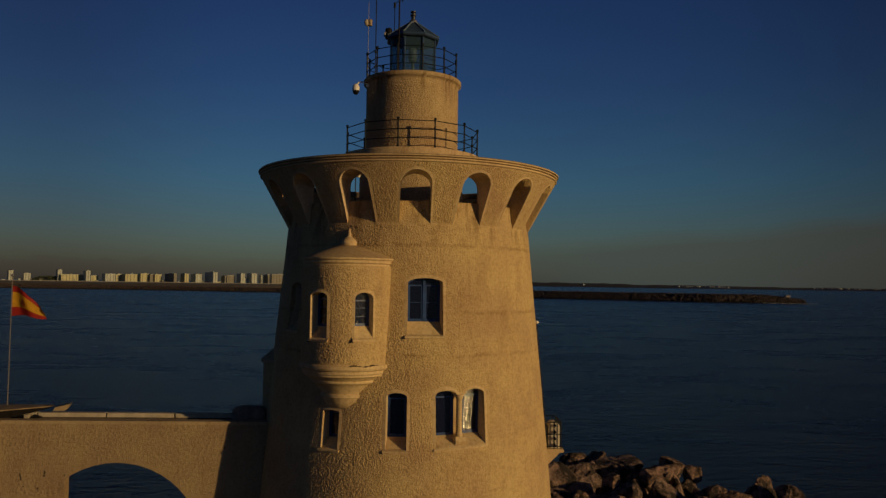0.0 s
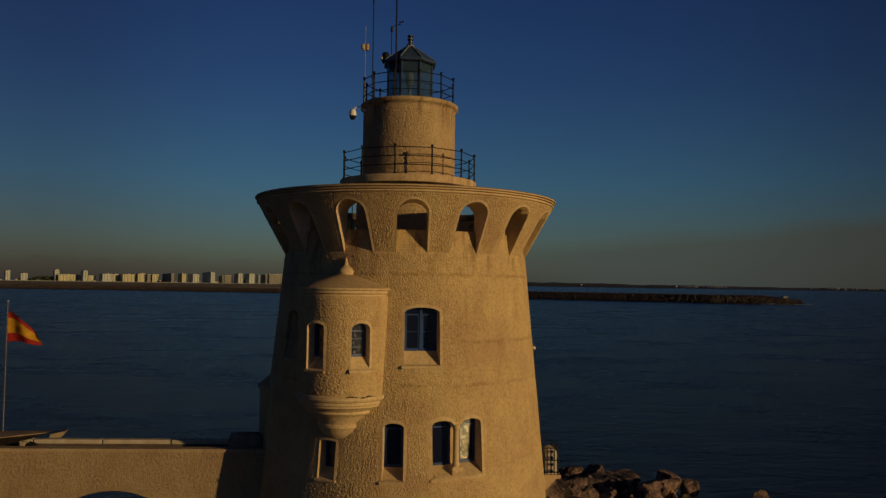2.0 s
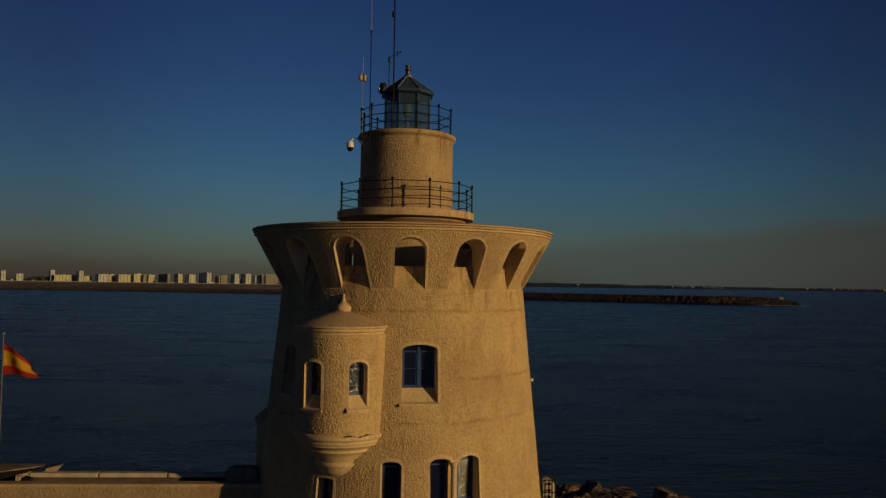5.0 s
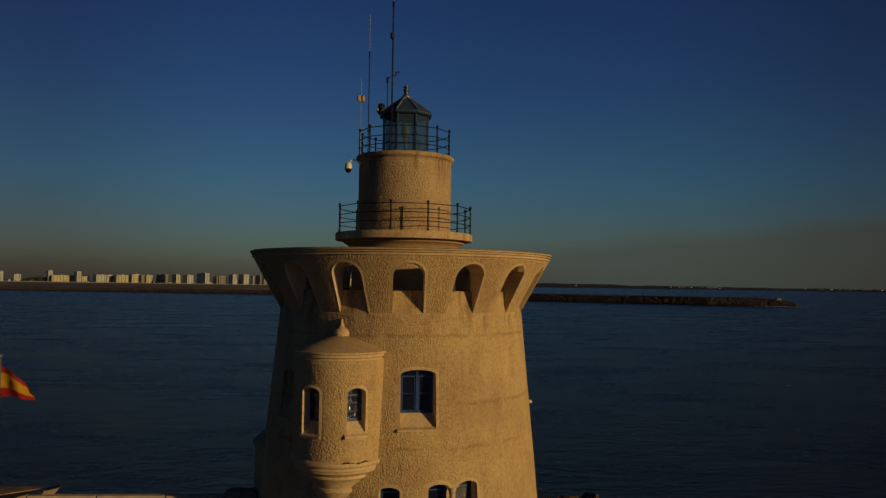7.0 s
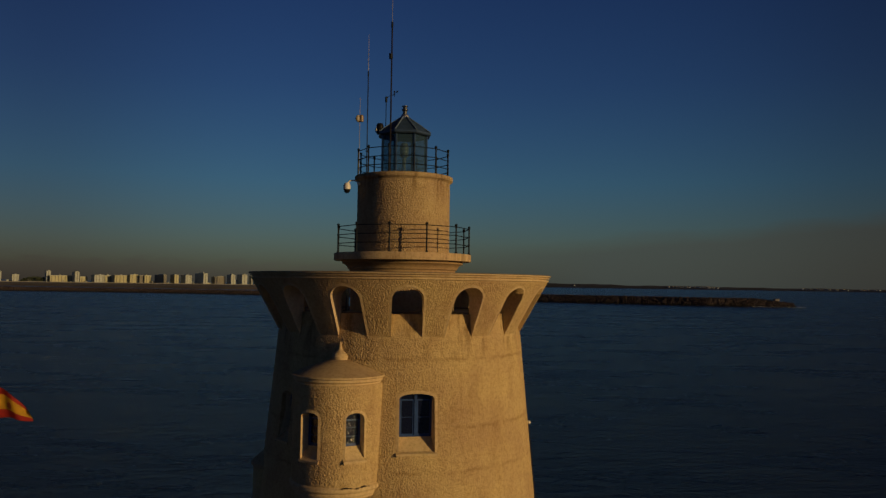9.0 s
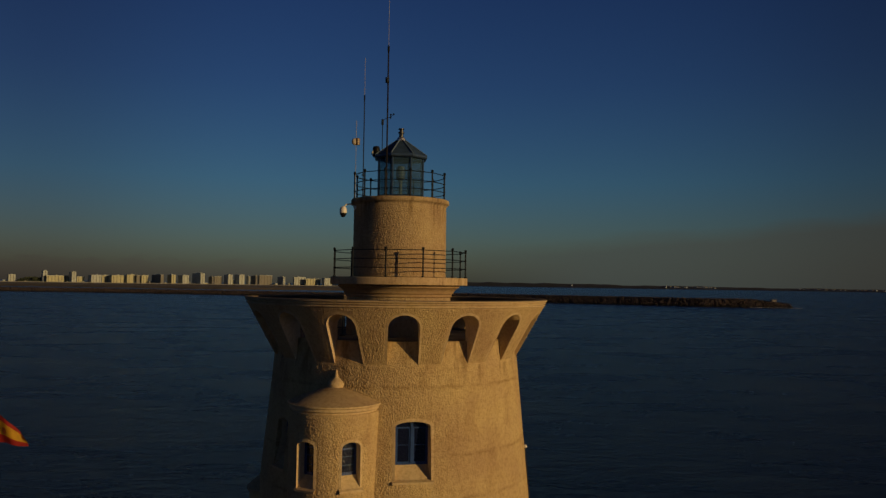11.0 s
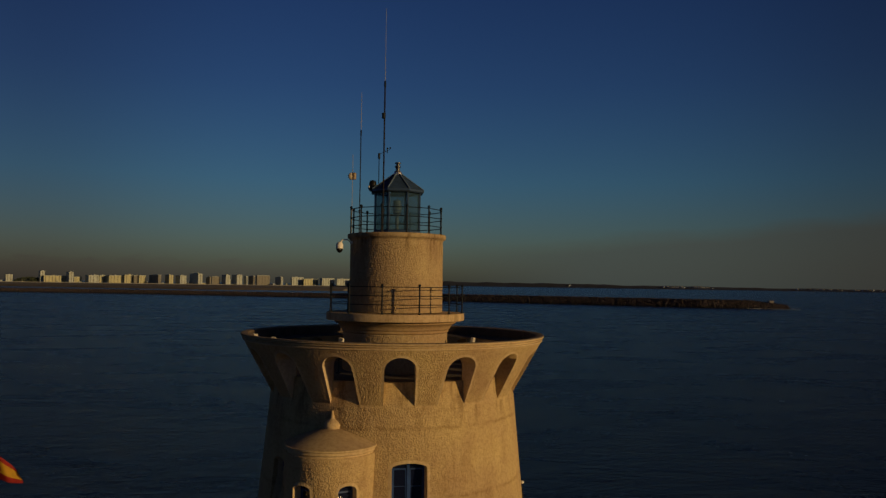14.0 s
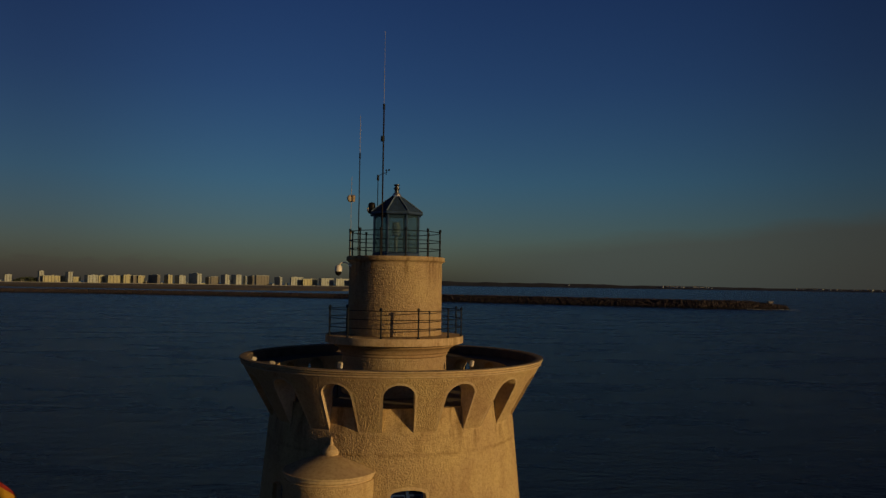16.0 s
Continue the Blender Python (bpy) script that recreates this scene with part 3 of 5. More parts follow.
def surround(parent, az, line, width, radius, centre=(0, 0, 0), proud=0.014, skip=(0,), lean=0.0):
    """The smooth plaster band round an opening; it follows the wall."""
    bm = bmesh.new()
    span = max(p[0] for p in line) - min(p[0] for p in line)
    n = len(line)
    dense = []
    for i in range(n):
        a, b = line[i], line[(i + 1) % n]
        k = max(1, int(math.hypot(b[0] - a[0], b[1] - a[1]) / 0.18))
        if i in skip:
            dense.append((a, True))
            continue
        for s in range(k):
            dense.append(((a[0] + (b[0] - a[0]) * s / k, a[1] + (b[1] - a[1]) * s / k), False))
    pts = [p for p, _ in dense]
    n = len(pts)
    rows = []
    c = Vector(centre)
    for i in range(n):
        t = Vector((pts[(i + 1) % n][0] - pts[i - 1][0], pts[(i + 1) % n][1] - pts[i - 1][1])).normalized()
        o = (pts[i][0] + t.y * width, pts[i][1] - t.x * width)
        lip = proud + lean * (0.5 - pts[i][0] / span)
        rows.append([bm.verts.new(c + on_cone(az, x, z, radius, q)) for (x, z), q in ((pts[i], -0.06), (pts[i], lip), (o, proud * 0.3), (o, -0.06))])
    for i in range(n):
        if dense[i][1]:
            continue
        j = (i + 1) % n
        for k in range(3):
            bm.faces.new([rows[i][k], rows[j][k], rows[j][k + 1], rows[i][k + 1]])
    return part("window_surround", bm, M_SMOOTH, parent, "smooth plaster surround")


# shaft
outer = [(shaft_r(z), z) for z in (1.5, 4, 6)] + [(shaft_r(z), z) for z in levels(7.8, 17.0)]
inner = [(4.55, 17.3), (4.52, Z_LEDGE), (3.6, Z_LEDGE), (3.6, 17.5), (4.1, 16.5), (4.9, 1.5)]
cuts = []
for az, w, zo, zi, zt, rise, kind_of in WINDOWS:
    cuts.append(window_cut(az, shaft_r((zo + zt) / 2), w, zo, zi, zt, rise, 0.4, w * 0.88))
PAIR_AZ = 20.4
twin = [(-0.90, 9.75), (0.86, 9.79)]
for mid, half in ((0.50, 0.36), (-0.53, 0.37)):
    twin += [(mid + half * math.cos(math.pi * i / 8), 11.41 + 0.18 * math.sin(math.pi * i / 8)) for i in range(9)]
pier_m = at_bearing(PAIR_AZ)
cuts.append(loft(arch_line(0.3, 9.6, 11.42, 0.02), 6.2, arch_line(0.3, 10.06, 11.42, 0.02), shaft_r(10.6) - 0.39, pier_m))
openings = [(az, arch_line(w, zo, zt, rise)) for az, w, zo, zi, zt, rise, kind_of in WINDOWS if -40 < az < 10] + [(PAIR_AZ, twin)]
shaft_mesh = carve(turned(outer, inner), cuts, "FAST")
rough_cast(shaft_mesh, shaft_r, 7.7, 17.0, openings)
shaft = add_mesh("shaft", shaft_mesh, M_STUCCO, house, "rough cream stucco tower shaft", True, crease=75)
for az, w, zo, zi, zt, rise, kind_of in WINDOWS:
    r = shaft_r((zo + zt) / 2)
    if -40 < az < 10:
        surround(house, az, arch_line(w, zo, zt, rise), 0.09, shaft_r)
    reveal(house, az, r, w, zo, zi, zt, rise, 0.4, shaft_r, own_sill=not 10 < az < 30, no_jamb={14.6: 1, 26.0: -1}.get(az, 0))
    casement(house, az, r - 0.42, w * 0.93, zi, zt, rise, kind_of == "double", label="dark blue casement window in a deep reveal")


surround(house, PAIR_AZ, twin, 0.09, shaft_r)


def shared_sill():
    """One long sloped sill under the paired windows."""
    bm = bmesh.new()
    rows = []
    n = 10
    for i in range(n + 1):
        u = -0.99 + 1.94 * i / n
        zo = 9.76 + 0.045 * i / n
        r = shaft_r(zo)
        inside = abs(u + 0.02) < 0.9
        prof = [(0.06, zo - 0.03), (0.06, zo - 0.095), (-0.05, zo - 0.10), (-0.52, zo - 0.02), (-0.52, zo + 0.335), (0.0, zo + 0.025)] if inside else [(0.06, zo - 0.03), (0.06, zo - 0.095), (-0.03, zo - 0.10), (-0.04, zo - 0.06), (-0.04, zo - 0.03), (-0.02, zo - 0.01)]
        rows.append([bm.verts.new(on_cone(PAIR_AZ, u, z, lambda _: r, q)) for q, z in prof])
    for a, b in zip(rows, rows[1:]):
        for k in range(6):
            bm.faces.new([a[k], b[k], b[(k + 1) % 6], a[(k + 1) % 6]])
    bm.faces.new(rows[0])
    bm.faces.new(rows[-1][::-1])
    part("window_sill", bm, M_SMOOTH, house, "long sloped plaster sill under the paired windows")
    # the shadow at the shared sill's left end, as a dark bar
    a, b = on_cone(PAIR_AZ, -0.94, 9.70, shaft_r, -0.1), on_cone(PAIR_AZ, -0.97, 9.68, shaft_r, 0.05)
    part("sill_shadow", tubed([a, b], 0.024, 8), M_IRON, house, "dark bar for the shadow at the sill end", True)


shared_sill()


# column between the paired windows
def column():
    az = PAIR_AZ - 0.6
    m = at_bearing(az)
    r = shaft_r(10.6)
    bm = lathe([(0.0, 10.08), (0.13, 10.08), (0.13, 10.14), (0.105, 10.18), (0.10, 10.25), (0.095, 11.25), (0.12, 11.30), (0.14, 11.36), (0.14, 11.42), (0, 11.42)], 16)
    bmesh.ops.transform(bm, matrix=m @ Matrix.Translation((0, r - 0.11, 0)), verts=bm.verts)
    part("column", bm, M_SMOOTH, house, "small round plaster column between paired windows", True)
    part("column_base", boxed(-0.19, 0.19, r - 0.3, r + 0.06, 9.82, 10.08, m, 0.015), M_SMOOTH, house)


column()

# crown: flared parapet with sixteen arches
def crown_r(z):
    return 4.60 + (z - Z_JOINT) * (5.66 - 4.60) / (18.93 - Z_JOINT)


ARCHES, ARCH_AZ, ARCH_W = 16, 2.5, 0.52
outer = [(shaft_r(16.9) + 0.01, 16.96)] + [(crown_r(z), z) for z in levels(17.02, 18.93)]
inner = [(5.5, 18.93), (5.5, 18.78), (4.95, 18.76), (4.42, 18.74), (4.42, 17.0)]
cuts = []
for i in range(ARCHES):
    az = ARCH_AZ + 360 / ARCHES * i
    m = at_bearing(az)
    deep = 1.0 if math.cos(radians(az)) > 0.7 else 0.84   # flank and back arches cut narrower inside, to block a stray sun spot
    cuts.append(loft(arch_line(ARCH_W, 16.5, 18.68, 0.42, 12), 6.4, arch_line(ARCH_W * deep, 16.5, 18.68, 0.42, 12), 4.2, m))
crown_mesh = carve(turned(outer, inner), cuts, "FAST")
rough_cast(crown_mesh, crown_r, 17.06, 18.93, [(ARCH_AZ + 360 / ARCHES * i - (360 if i > 8 else 0), arch_line(ARCH_W, 16.9, 18.68, 0.42, 12)) for i in range(ARCHES)], band=0.055)
crown = add_mesh("crown", crown_mesh, M_CAST, house, "flared stucco parapet with sixteen arched openings", True, crease=75)
def arch_lining(az):
    """Pale plaster, brightened for the sunlit jambs, on the jambs and soffit of an arch of the crown."""
    m = at_bearing(az)
    bm = bmesh.new()
    line = arch_line(ARCH_W - 0.004, 17.03, 18.676, 0.418, 12)
    layers = []
    for off in (0.0, 0.005):
        layers.append([[bm.verts.new(m @ Vector((x * (1 + off), y, z + off * 0.5))) for y in (math.sqrt(crown_r(z) ** 2 - x * x) + 0.012, 4.43)] for x, z in line])
    for i in range(1, len(line)):
        j = (i + 1) % len(line)
        for q in layers:
            bm.faces.new([q[i][0], q[i][1], q[j][1], q[j][0]])
        for k in (0, 1):
            bm.faces.new([layers[0][i][k], layers[1][i][k], layers[1][j][k], layers[0][j][k]])
    part("arch_lining", bm, M_LINING, house, "pale plaster jambs of an arch")


for i in range(ARCHES):
    az = ARCH_AZ + 360 / ARCHES * i
    if math.cos(radians(az)) > -0.3:
        if math.cos(radians(az)) > 0.7:
            arch_lining(az)
        surround(house, az, arch_line(ARCH_W, 17.06, 18.68, 0.42, 12), 0.075, crown_r, proud=0.010, skip=(0,))
rim = part("rim", lathe([(5.5, 18.90), (5.67, 18.90), (5.70, 18.92), (5.70, 18.962), (5.625, 18.97), (5.625, 18.998), (5.72, 19.006), (5.73, 19.043), (5.66, 19.052), (5.66, 19.074), (5.765, 19.082), (5.77, 19.12), (5.5, 19.10)], 180, True), M_SMOOTH, house, "moulded rim of the parapet", True)
part("rim_top", lathe([(5.48, 19.095), (5.765, 19.118), (5.75, 19.145), (5.6, Z_RIM), (5.49, 19.13)], 180, True), M_DARKPLASTER, house, "dark brown top of the parapet", True)
# dark sheets stand for shade inside the crown, where sunlight fell too bright
part("bench_shade", lathe([(4.40, 18.745), (4.95, 18.767), (5.49, 18.787), (5.49, 18.793), (4.95, 18.773), (4.40, 18.751)], 120, True), M_SHADE, house, "dark sheet on the ledge inside the parapet, standing for shade", True)
part("inner_shade", lathe([(5.495, 18.795), (5.475, 18.795), (5.472, 19.10), (5.495, 19.10)], 120, True), M_SHADE, house, "dark sheet on the inner face of the parapet, standing for shade", True)
part("deck", lathe([(0, Z_LEDGE - 0.3), (3.62, Z_LEDGE - 0.3), (3.62, Z_LEDGE - 0.02), (0, Z_LEDGE - 0.02)], 64), M_DECK, house, "walkway inside the parapet")
part("walkway_shade", lathe([(3.58, Z_LEDGE + 0.004), (4.36, Z_LEDGE + 0.004), (4.36, Z_LEDGE + 0.016), (3.58, Z_LEDGE + 0.016)], 96, True), M_SHADE, house, "dark sheet on the walkway edge, standing for shade")

# drum, gallery and lantern room base
TOP_DX, TOP_DZ = 0.05, -0.06           # settles all that stands on the drum base
base = turned([(2.0, z) for z in levels(17.7, 19.22)], [(1.7, 19.22), (1.7, 17.7)])
bmesh.ops.recalc_face_normals(base, faces=base.faces)
me = bpy.data.meshes.new("drum_base")
base.to_mesh(me)
base.free()
rough_cast(me, lambda z: 2.0, 17.7, 19.22, [])
add_mesh("drum_base", me, M_DRUM, house, "rough stucco base of the drum", True, crease=75).location.x = TOP_DX
cornice = part("cornice", lathe([(1.72, 19.22), (2.0, 19.22), (2.05, 19.25), (2.06, 19.29), (2.05, 19.33), (2.07, 19.36), (2.12, 19.38), (2.13, 19.42), (2.16, 19.48), (2.22, 19.54), (2.31, 19.58), (2.34, 19.60), (2.35, 19.66), (2.38, 19.69), (2.38, 19.74), (1.72, 19.74)], 96, True), M_COVE, house, "coved, stained cornice under the gallery, darkened for its shade", True)
slab = part("gallery_slab", lathe([(0, 19.72), (2.64, 19.72), (2.66, 19.735), (2.66, 19.97), (2.645, 20.0), (0, 20.0)], 96), M_SLAB, house, "round rain-streaked gallery slab", True)
drum = turned([(1.79, z) for z in levels(20.0, 22.62)], [(1.795, 22.70), (1.81, 22.74), (1.845, 22.775), (1.885, 22.80), (1.91, 22.82), (1.91, 22.945), (1.89, 22.968), (0.1, 22.97), (0.1, 20.0)])
bmesh.ops.recalc_face_normals(drum, faces=drum.faces)
me = bpy.data.meshes.new("drum")
drum.to_mesh(me)
drum.free()
rough_cast(me, lambda z: 1.79, 19.9, 22.64, [])
drum = add_mesh("drum", me, M_DRUM, house, "rough stucco drum under the lantern", True, crease=75)


for piece in (cornice, slab, drum):
    piece.location = (TOP_DX, 0, TOP_DZ - (0.025 if piece is slab else 0))


def railing(name, r, z0, h, count, phase, levels, parent, seg=96):
    rail = new(name)
    rail.parent = parent
    rail.location.x = TOP_DX
    rail["label"] = "dark iron railing with ball-topped posts"
    for i in range(count):
        az = phase + 360 / count * i
        p = bearing(az, r)
        bm = tubed([(p.x, p.y, z0 - 0.03), (p.x, p.y, z0 + h)], 0.029, 8)
        ball(bm, (p.x, p.y, z0 + h + 0.02), 0.055)
        for f in levels:
            ball(bm, (p.x, p.y, z0 + h * f), 0.042, 1.0, 8)
        tube(bm, [(p.x, p.y, z0 - 0.02), (p.x, p.y, z0 + 0.03)], 0.05, 8)
        part("post", bm, M_IRON, rail, "", True)
    for f in levels:
        ring = [bearing(phase + 360 * k / count, r, z0 + h * f) for k in range(count)]
        part("bar", tubed(ring, 0.017, 6, closed=True), M_IRON, rail, "", True)
    return rail


railing("gallery_railing", 2.59, 20.0 + TOP_DZ, 1.0, 12, -11.0, (0.32, 0.64, 0.96), house)
railing("lantern_railing", 1.79, 22.97 + TOP_DZ, 0.99, 12, 12.0, (0.3, 0.62, 0.96), house).location.x = 0.03


def lantern():
    lan = new("lantern")
    lan.parent = house
    lan.location = (0.04, 0, TOP_DZ)
    lan["label"] = "eight-sided glazed lantern with a blue pyramid roof"
    P0 = 25.0
    part("plinth", lathe([(0, 22.97), (0.98, 22.97), (0.98, 23.1), (0.93, 23.14), (0, 23.14)], 8, False, P0), M_LANTERN, lan)
    for i in range(8):
        a, b = P0 + 45 * i, P0 + 45 * (i + 1)
        pa, pb = bearing(a, 0.92), bearing(b, 0.92)
        part("mullion", tubed([(pa.x, pa.y, 23.1), (pa.x, pa.y, 24.62)], 0.038, 6), M_LANTERN, lan)
        bm = bmesh.new()
        qa, qb = bearing(a, 0.905), bearing(b, 0.905)
        qc, qd = bearing(a, 0.89), bearing(b, 0.89)
        vs = [bm.verts.new((p.x, p.y, z)) for z in (23.14, 24.6) for p in (qa, qb, qd, qc)]
        for f in ((0, 1, 5, 4), (1, 2, 6, 5), (2, 3, 7, 6), (3, 0, 4, 7), (0, 3, 2, 1), (4, 5, 6, 7)):
            bm.faces.new([vs[k] for k in f])
        part("pane", bm, M_LGLASS, lan)
    part("eave", lathe([(0.85, 24.58), (1.04, 24.58), (1.09, 24.62), (1.09, 24.69), (1.03, 24.73), (0.85, 24.70)], 8, True, P0), M_LANTERN, lan)
    part("roof", lathe([(1.06, 24.69), (0.6, 25.03), (0.11, 25.38), (0, 25.38)], 8, False, P0), M_LANTERN, lan, "faceted blue metal roof")
    for i in range(8):
        a = P0 + 45 * i
        part("hip_rib", tubed([bearing(a, 1.07, 24.71), bearing(a, 0.11, 25.40)], 0.026, 6), M_HIP, lan)
    part("vent_collar", lathe([(0.17, 25.30), (0.17, 25.4), (0.13, 25.47), (0, 25.47)], 16), M_STEEL, lan, "shiny metal collar", True)
    part("vent", lathe([(0.085, 25.4), (0.085, 25.62), (0.12, 25.64), (0.12, 25.69), (0.07, 25.7), (0.07, 25.76), (0.115, 25.78), (0.115, 25.82), (0, 25.84)], 16), M_ZINC, lan, "roof vent", True)
    part("lamp_pedestal", lathe([(0.2, 22.98), (0.2, 23.05), (0.07, 23.1), (0.07, 23.75), (0.15, 23.8), (0, 23.8)], 16), M_LENS, lan, "", True)
    part("lens", lathe([(0.12, 23.8), (0.16, 23.84), (0.15, 23.9), (0.18, 23.95), (0.17, 24.0), (0.19, 24.06), (0.17, 24.12), (0.18, 24.18), (0.15, 24.24), (0.15, 24.3), (0.1, 24.34), (0, 24.36)], 20), M_LENS, lan, "ribbed glass lens of the beacon", True)


lantern()


# bartizan on the shaft
BART = Vector((-1.98, -4.24, 0))
BART_R = 1.50


def bartizan():
    b = new("bartizan")
    b.parent = house
    b["label"] = "round corbelled watch turret with a conical roof"
    wins = [(24.6, 0.315, 13.24, 13.62, 14.71, 0.19), (-32.9, 0.315, 13.22, 13.60, 14.70, 0.14)]
    body = turned([(BART_R, z) for z in levels(12.4, 15.55)], [(0.95, 15.55), (0.95, 12.4)], 0.02, (-80, 95), 24)
    cuts = [window_cut(az, BART_R, w, zo, zi, zt, rise, 0.34, w * 0.97, BART) for az, w, zo, zi, zt, rise in wins]
    bmesh.ops.translate(body, vec=BART, verts=body.verts)
    me = carve(body, cuts, "FAST")
    rough_cast(me, lambda z: BART_R, 12.4, 15.52, [(az, arch_line(w, zo, zt, rise)) for az, w, zo, zi, zt, rise in wins], BART)
    add_mesh("body", me, M_CAST, b, "", True, crease=75)
    for az, w, zo, zi, zt, rise in wins:
        surround(b, az, arch_line(w, zo, zt, rise), 0.08, lambda z: BART_R, BART, 0.014, lean=0.06 if az < 0 else 0.0)
        reveal(b, az, BART_R, w, zo, zi, zt, rise, 0.32, lambda z: BART_R, BART)
        casement(b, az, BART_R - 0.33, w * 0.95, zi, zt, rise, False, BART)

    def ring(name, prof, label=""):
        k = 1.14 if name in ("cornice", "roof") else 1.0
        bm = lathe([(r * k, z) for r, z in prof], 72)
        bmesh.ops.translate(bm, vec=BART, verts=bm.verts)
        part(name, bm, M_SMOOTH if name != "roof" else M_ROOF, b, label, True)
    ring("cornice", [(0.5, 15.5), (1.24, 15.5), (1.27, 15.54), (1.27, 15.6), (1.32, 15.64), (1.32, 15.72), (1.37, 15.75), (1.37, 15.80), (0.5, 15.80)])
    ring("roof", [(1.35, 15.79), (1.0, 15.98), (0.5, 16.16), (0.25, 16.24), (0, 16.26)])
    ring("finial", [(0.2, 16.2), (0.27, 16.24), (0.29, 16.33), (0.25, 16.43), (0.15, 16.5), (0.07, 16.57), (0.05, 16.7), (0.03, 16.8), (0, 16.82)])
    ring("corbel", [(0.9, 12.42), (1.50, 12.42), (1.56, 12.37), (1.575, 12.29), (1.54, 12.23), (1.47, 12.2), (1.47, 12.11), (1.43, 12.08), (1.42, 12.02), (1.33, 11.99), (1.24, 11.92), (1.17, 11.87), (1.19, 11.84), (1.18, 11.79), (1.09, 11.76), (0.99, 11.66), (0.90, 11.55), (0.83, 11.46), (0.81, 11.42), (0.85, 11.39), (0.85, 11.31), (0.81, 11.27), (0.76, 11.17), (0.68, 11.05), (0.52, 10.92), (0, 10.88)], "stepped moulded corbel")


bartizan()


def crack():
    """Broken plaster along the turret's lowest moulding."""
    r = random.Random(3)
    bm = bmesh.new()
    rows = []
    for i in range(30):
        az = 8 + i * 1.3
        z = 12.385 + 0.02 * math.sin(i * 0.35) + r.uniform(-0.006, 0.006)
        h = r.choice((0.003, 0.004, 0.008, 0.02)) * (1 if i not in (0, 29) else 0.1)
        rows.append([bm.verts.new(BART + bearing(az, q, z + d)) for q, d in ((1.49, h), (1.572, h), (1.572, -h), (1.49, -h))])
    for a, b in zip(rows, rows[1:]):
        for k in range(3):
            bm.faces.new([a[k], b[k], b[k + 1], a[k + 1]])
    part("crack", bm, M_CRACK, house, "dark chipped crack in the plaster")


crack()


# turret on the shaded side
def side_turret():
    b = new("stair_turret")
    b.parent = house
    b["label"] = "shaded half-round turret with a sloped cap"
    c = Vector((-4.43, -0.6, 0))
    body = lathe([(0.95, 3), (0.95, 12.05), (0.5, 12.05), (0, 12.05)], 40)
    bmesh.ops.translate(body, vec=c, verts=body.verts)
    part("body", body, M_STUCCO, b, "", True)
    cap = lathe([(0.98, 11.98), (1.03, 12.02), (1.03, 12.12), (0.6, 12.5), (0.1, 12.9), (0, 12.92)], 40)
    bmesh.ops.translate(cap, vec=c, verts=cap.verts)
    part("cap", cap, M_ROOF, b, "", True)


side_turret()


# balcony on the far side of the shaft
def balcony():
    b = new("balcony")
    b.parent = house
    b["label"] = "small corbelled balcony with an iron railing"
    m = at_bearing(88)
    r = shaft_r(9)
    bm = boxed(-0.8, 0.8, r - 0.15, r + 0.62, 8.72, 8.86, m, 0.02)
    part("slab", bm, M_SMOOTH, b)
    for x in (-0.55, 0.55):
        bm = bmesh.new()
        pts = [(x - 0.12, r - 0.1, 8.72), (x - 0.12, r + 0.5, 8.72), (x - 0.12, r - 0.1, 8.1)]
        v = [bm.verts.new(m @ Vector(p)) for p in pts] + [bm.verts.new(m @ Vector((p[0] + 0.24, p[1], p[2]))) for p in pts]
        for f in ((0, 1, 2), (5, 4, 3), (0, 3, 4, 1), (1, 4, 5, 2), (2, 5, 3, 0)):
            bm.faces.new([v[i] for i in f])
        part("corbel", bm, M_SMOOTH, b)
    path = [(-0.75, r - 0.05), (-0.75, r + 0.52), (0.75, r + 0.52), (0.75, r - 0.05)]
    for z in (8.95, 9.4, 9.85):
        part("bar", tubed([m @ Vector((x, y, z)) for x, y in path], 0.018, 6), M_IRON, b)
    for (x0, y0), (x1, y1) in zip(path, path[1:]):
        k = max(2, int(math.hypot(x1 - x0, y1 - y0) / 0.14))
        for i in range(k):
            x, y = x0 + (x1 - x0) * i / k, y0 + (y1 - y0) * i / k
            part("baluster", tubed([m @ Vector((x, y, 8.84)), m @ Vector((x, y, 9.88 + (0.1 if i == 0 else 0)))], 0.011, 5), M_IRON, b)


    prof = [(0.012, 8.86)]
    for k in range(4):
        z = 9.0 + 0.24 * k
        prof += [(0.014, z - 0.07), (0.075, z), (0.014, z + 0.07)]
    prof += [(0.012, 9.95), (0.0, 10.0)]
    bm = lathe(prof, 6)
    bmesh.ops.translate(bm, vec=m @ Vector((-0.75, r + 0.27, 0)), verts=bm.verts)
    part("ornament", bm, M_IRON, b, "wrought iron ornament of the railing")


balcony()
q = bearing(84, shaft_r(9) + 0.27, 8.86)
chest = thing("storage_box", Matrix.Translation(q), "white round-topped plastic locker standing on the small balcony", "box")
bm = loft(arch_line(0.21, 0.0, 0.98, 0.2, 12), -0.26, arch_line(0.21, 0.0, 0.98, 0.2, 12), 0.26, Matrix.Identity(4))
part("body", bm, M_COPING, chest)

# lightning cable down the sunny side
bm = tubed([bearing(79.5, shaft_r(z) + 0.05, z) for z in (8.9, 10, 11, 12, 13, 13.6)], 0.018, 6)
part("cable", bm, M_IRON, house, "thin dark cable down the wall")
ball_bm = ball(bmesh.new(), bearing(80, shaft_r(13.6) + 0.06, 13.6), 0.07)
part("cable_bracket", ball_bm, M_WHITE, house)


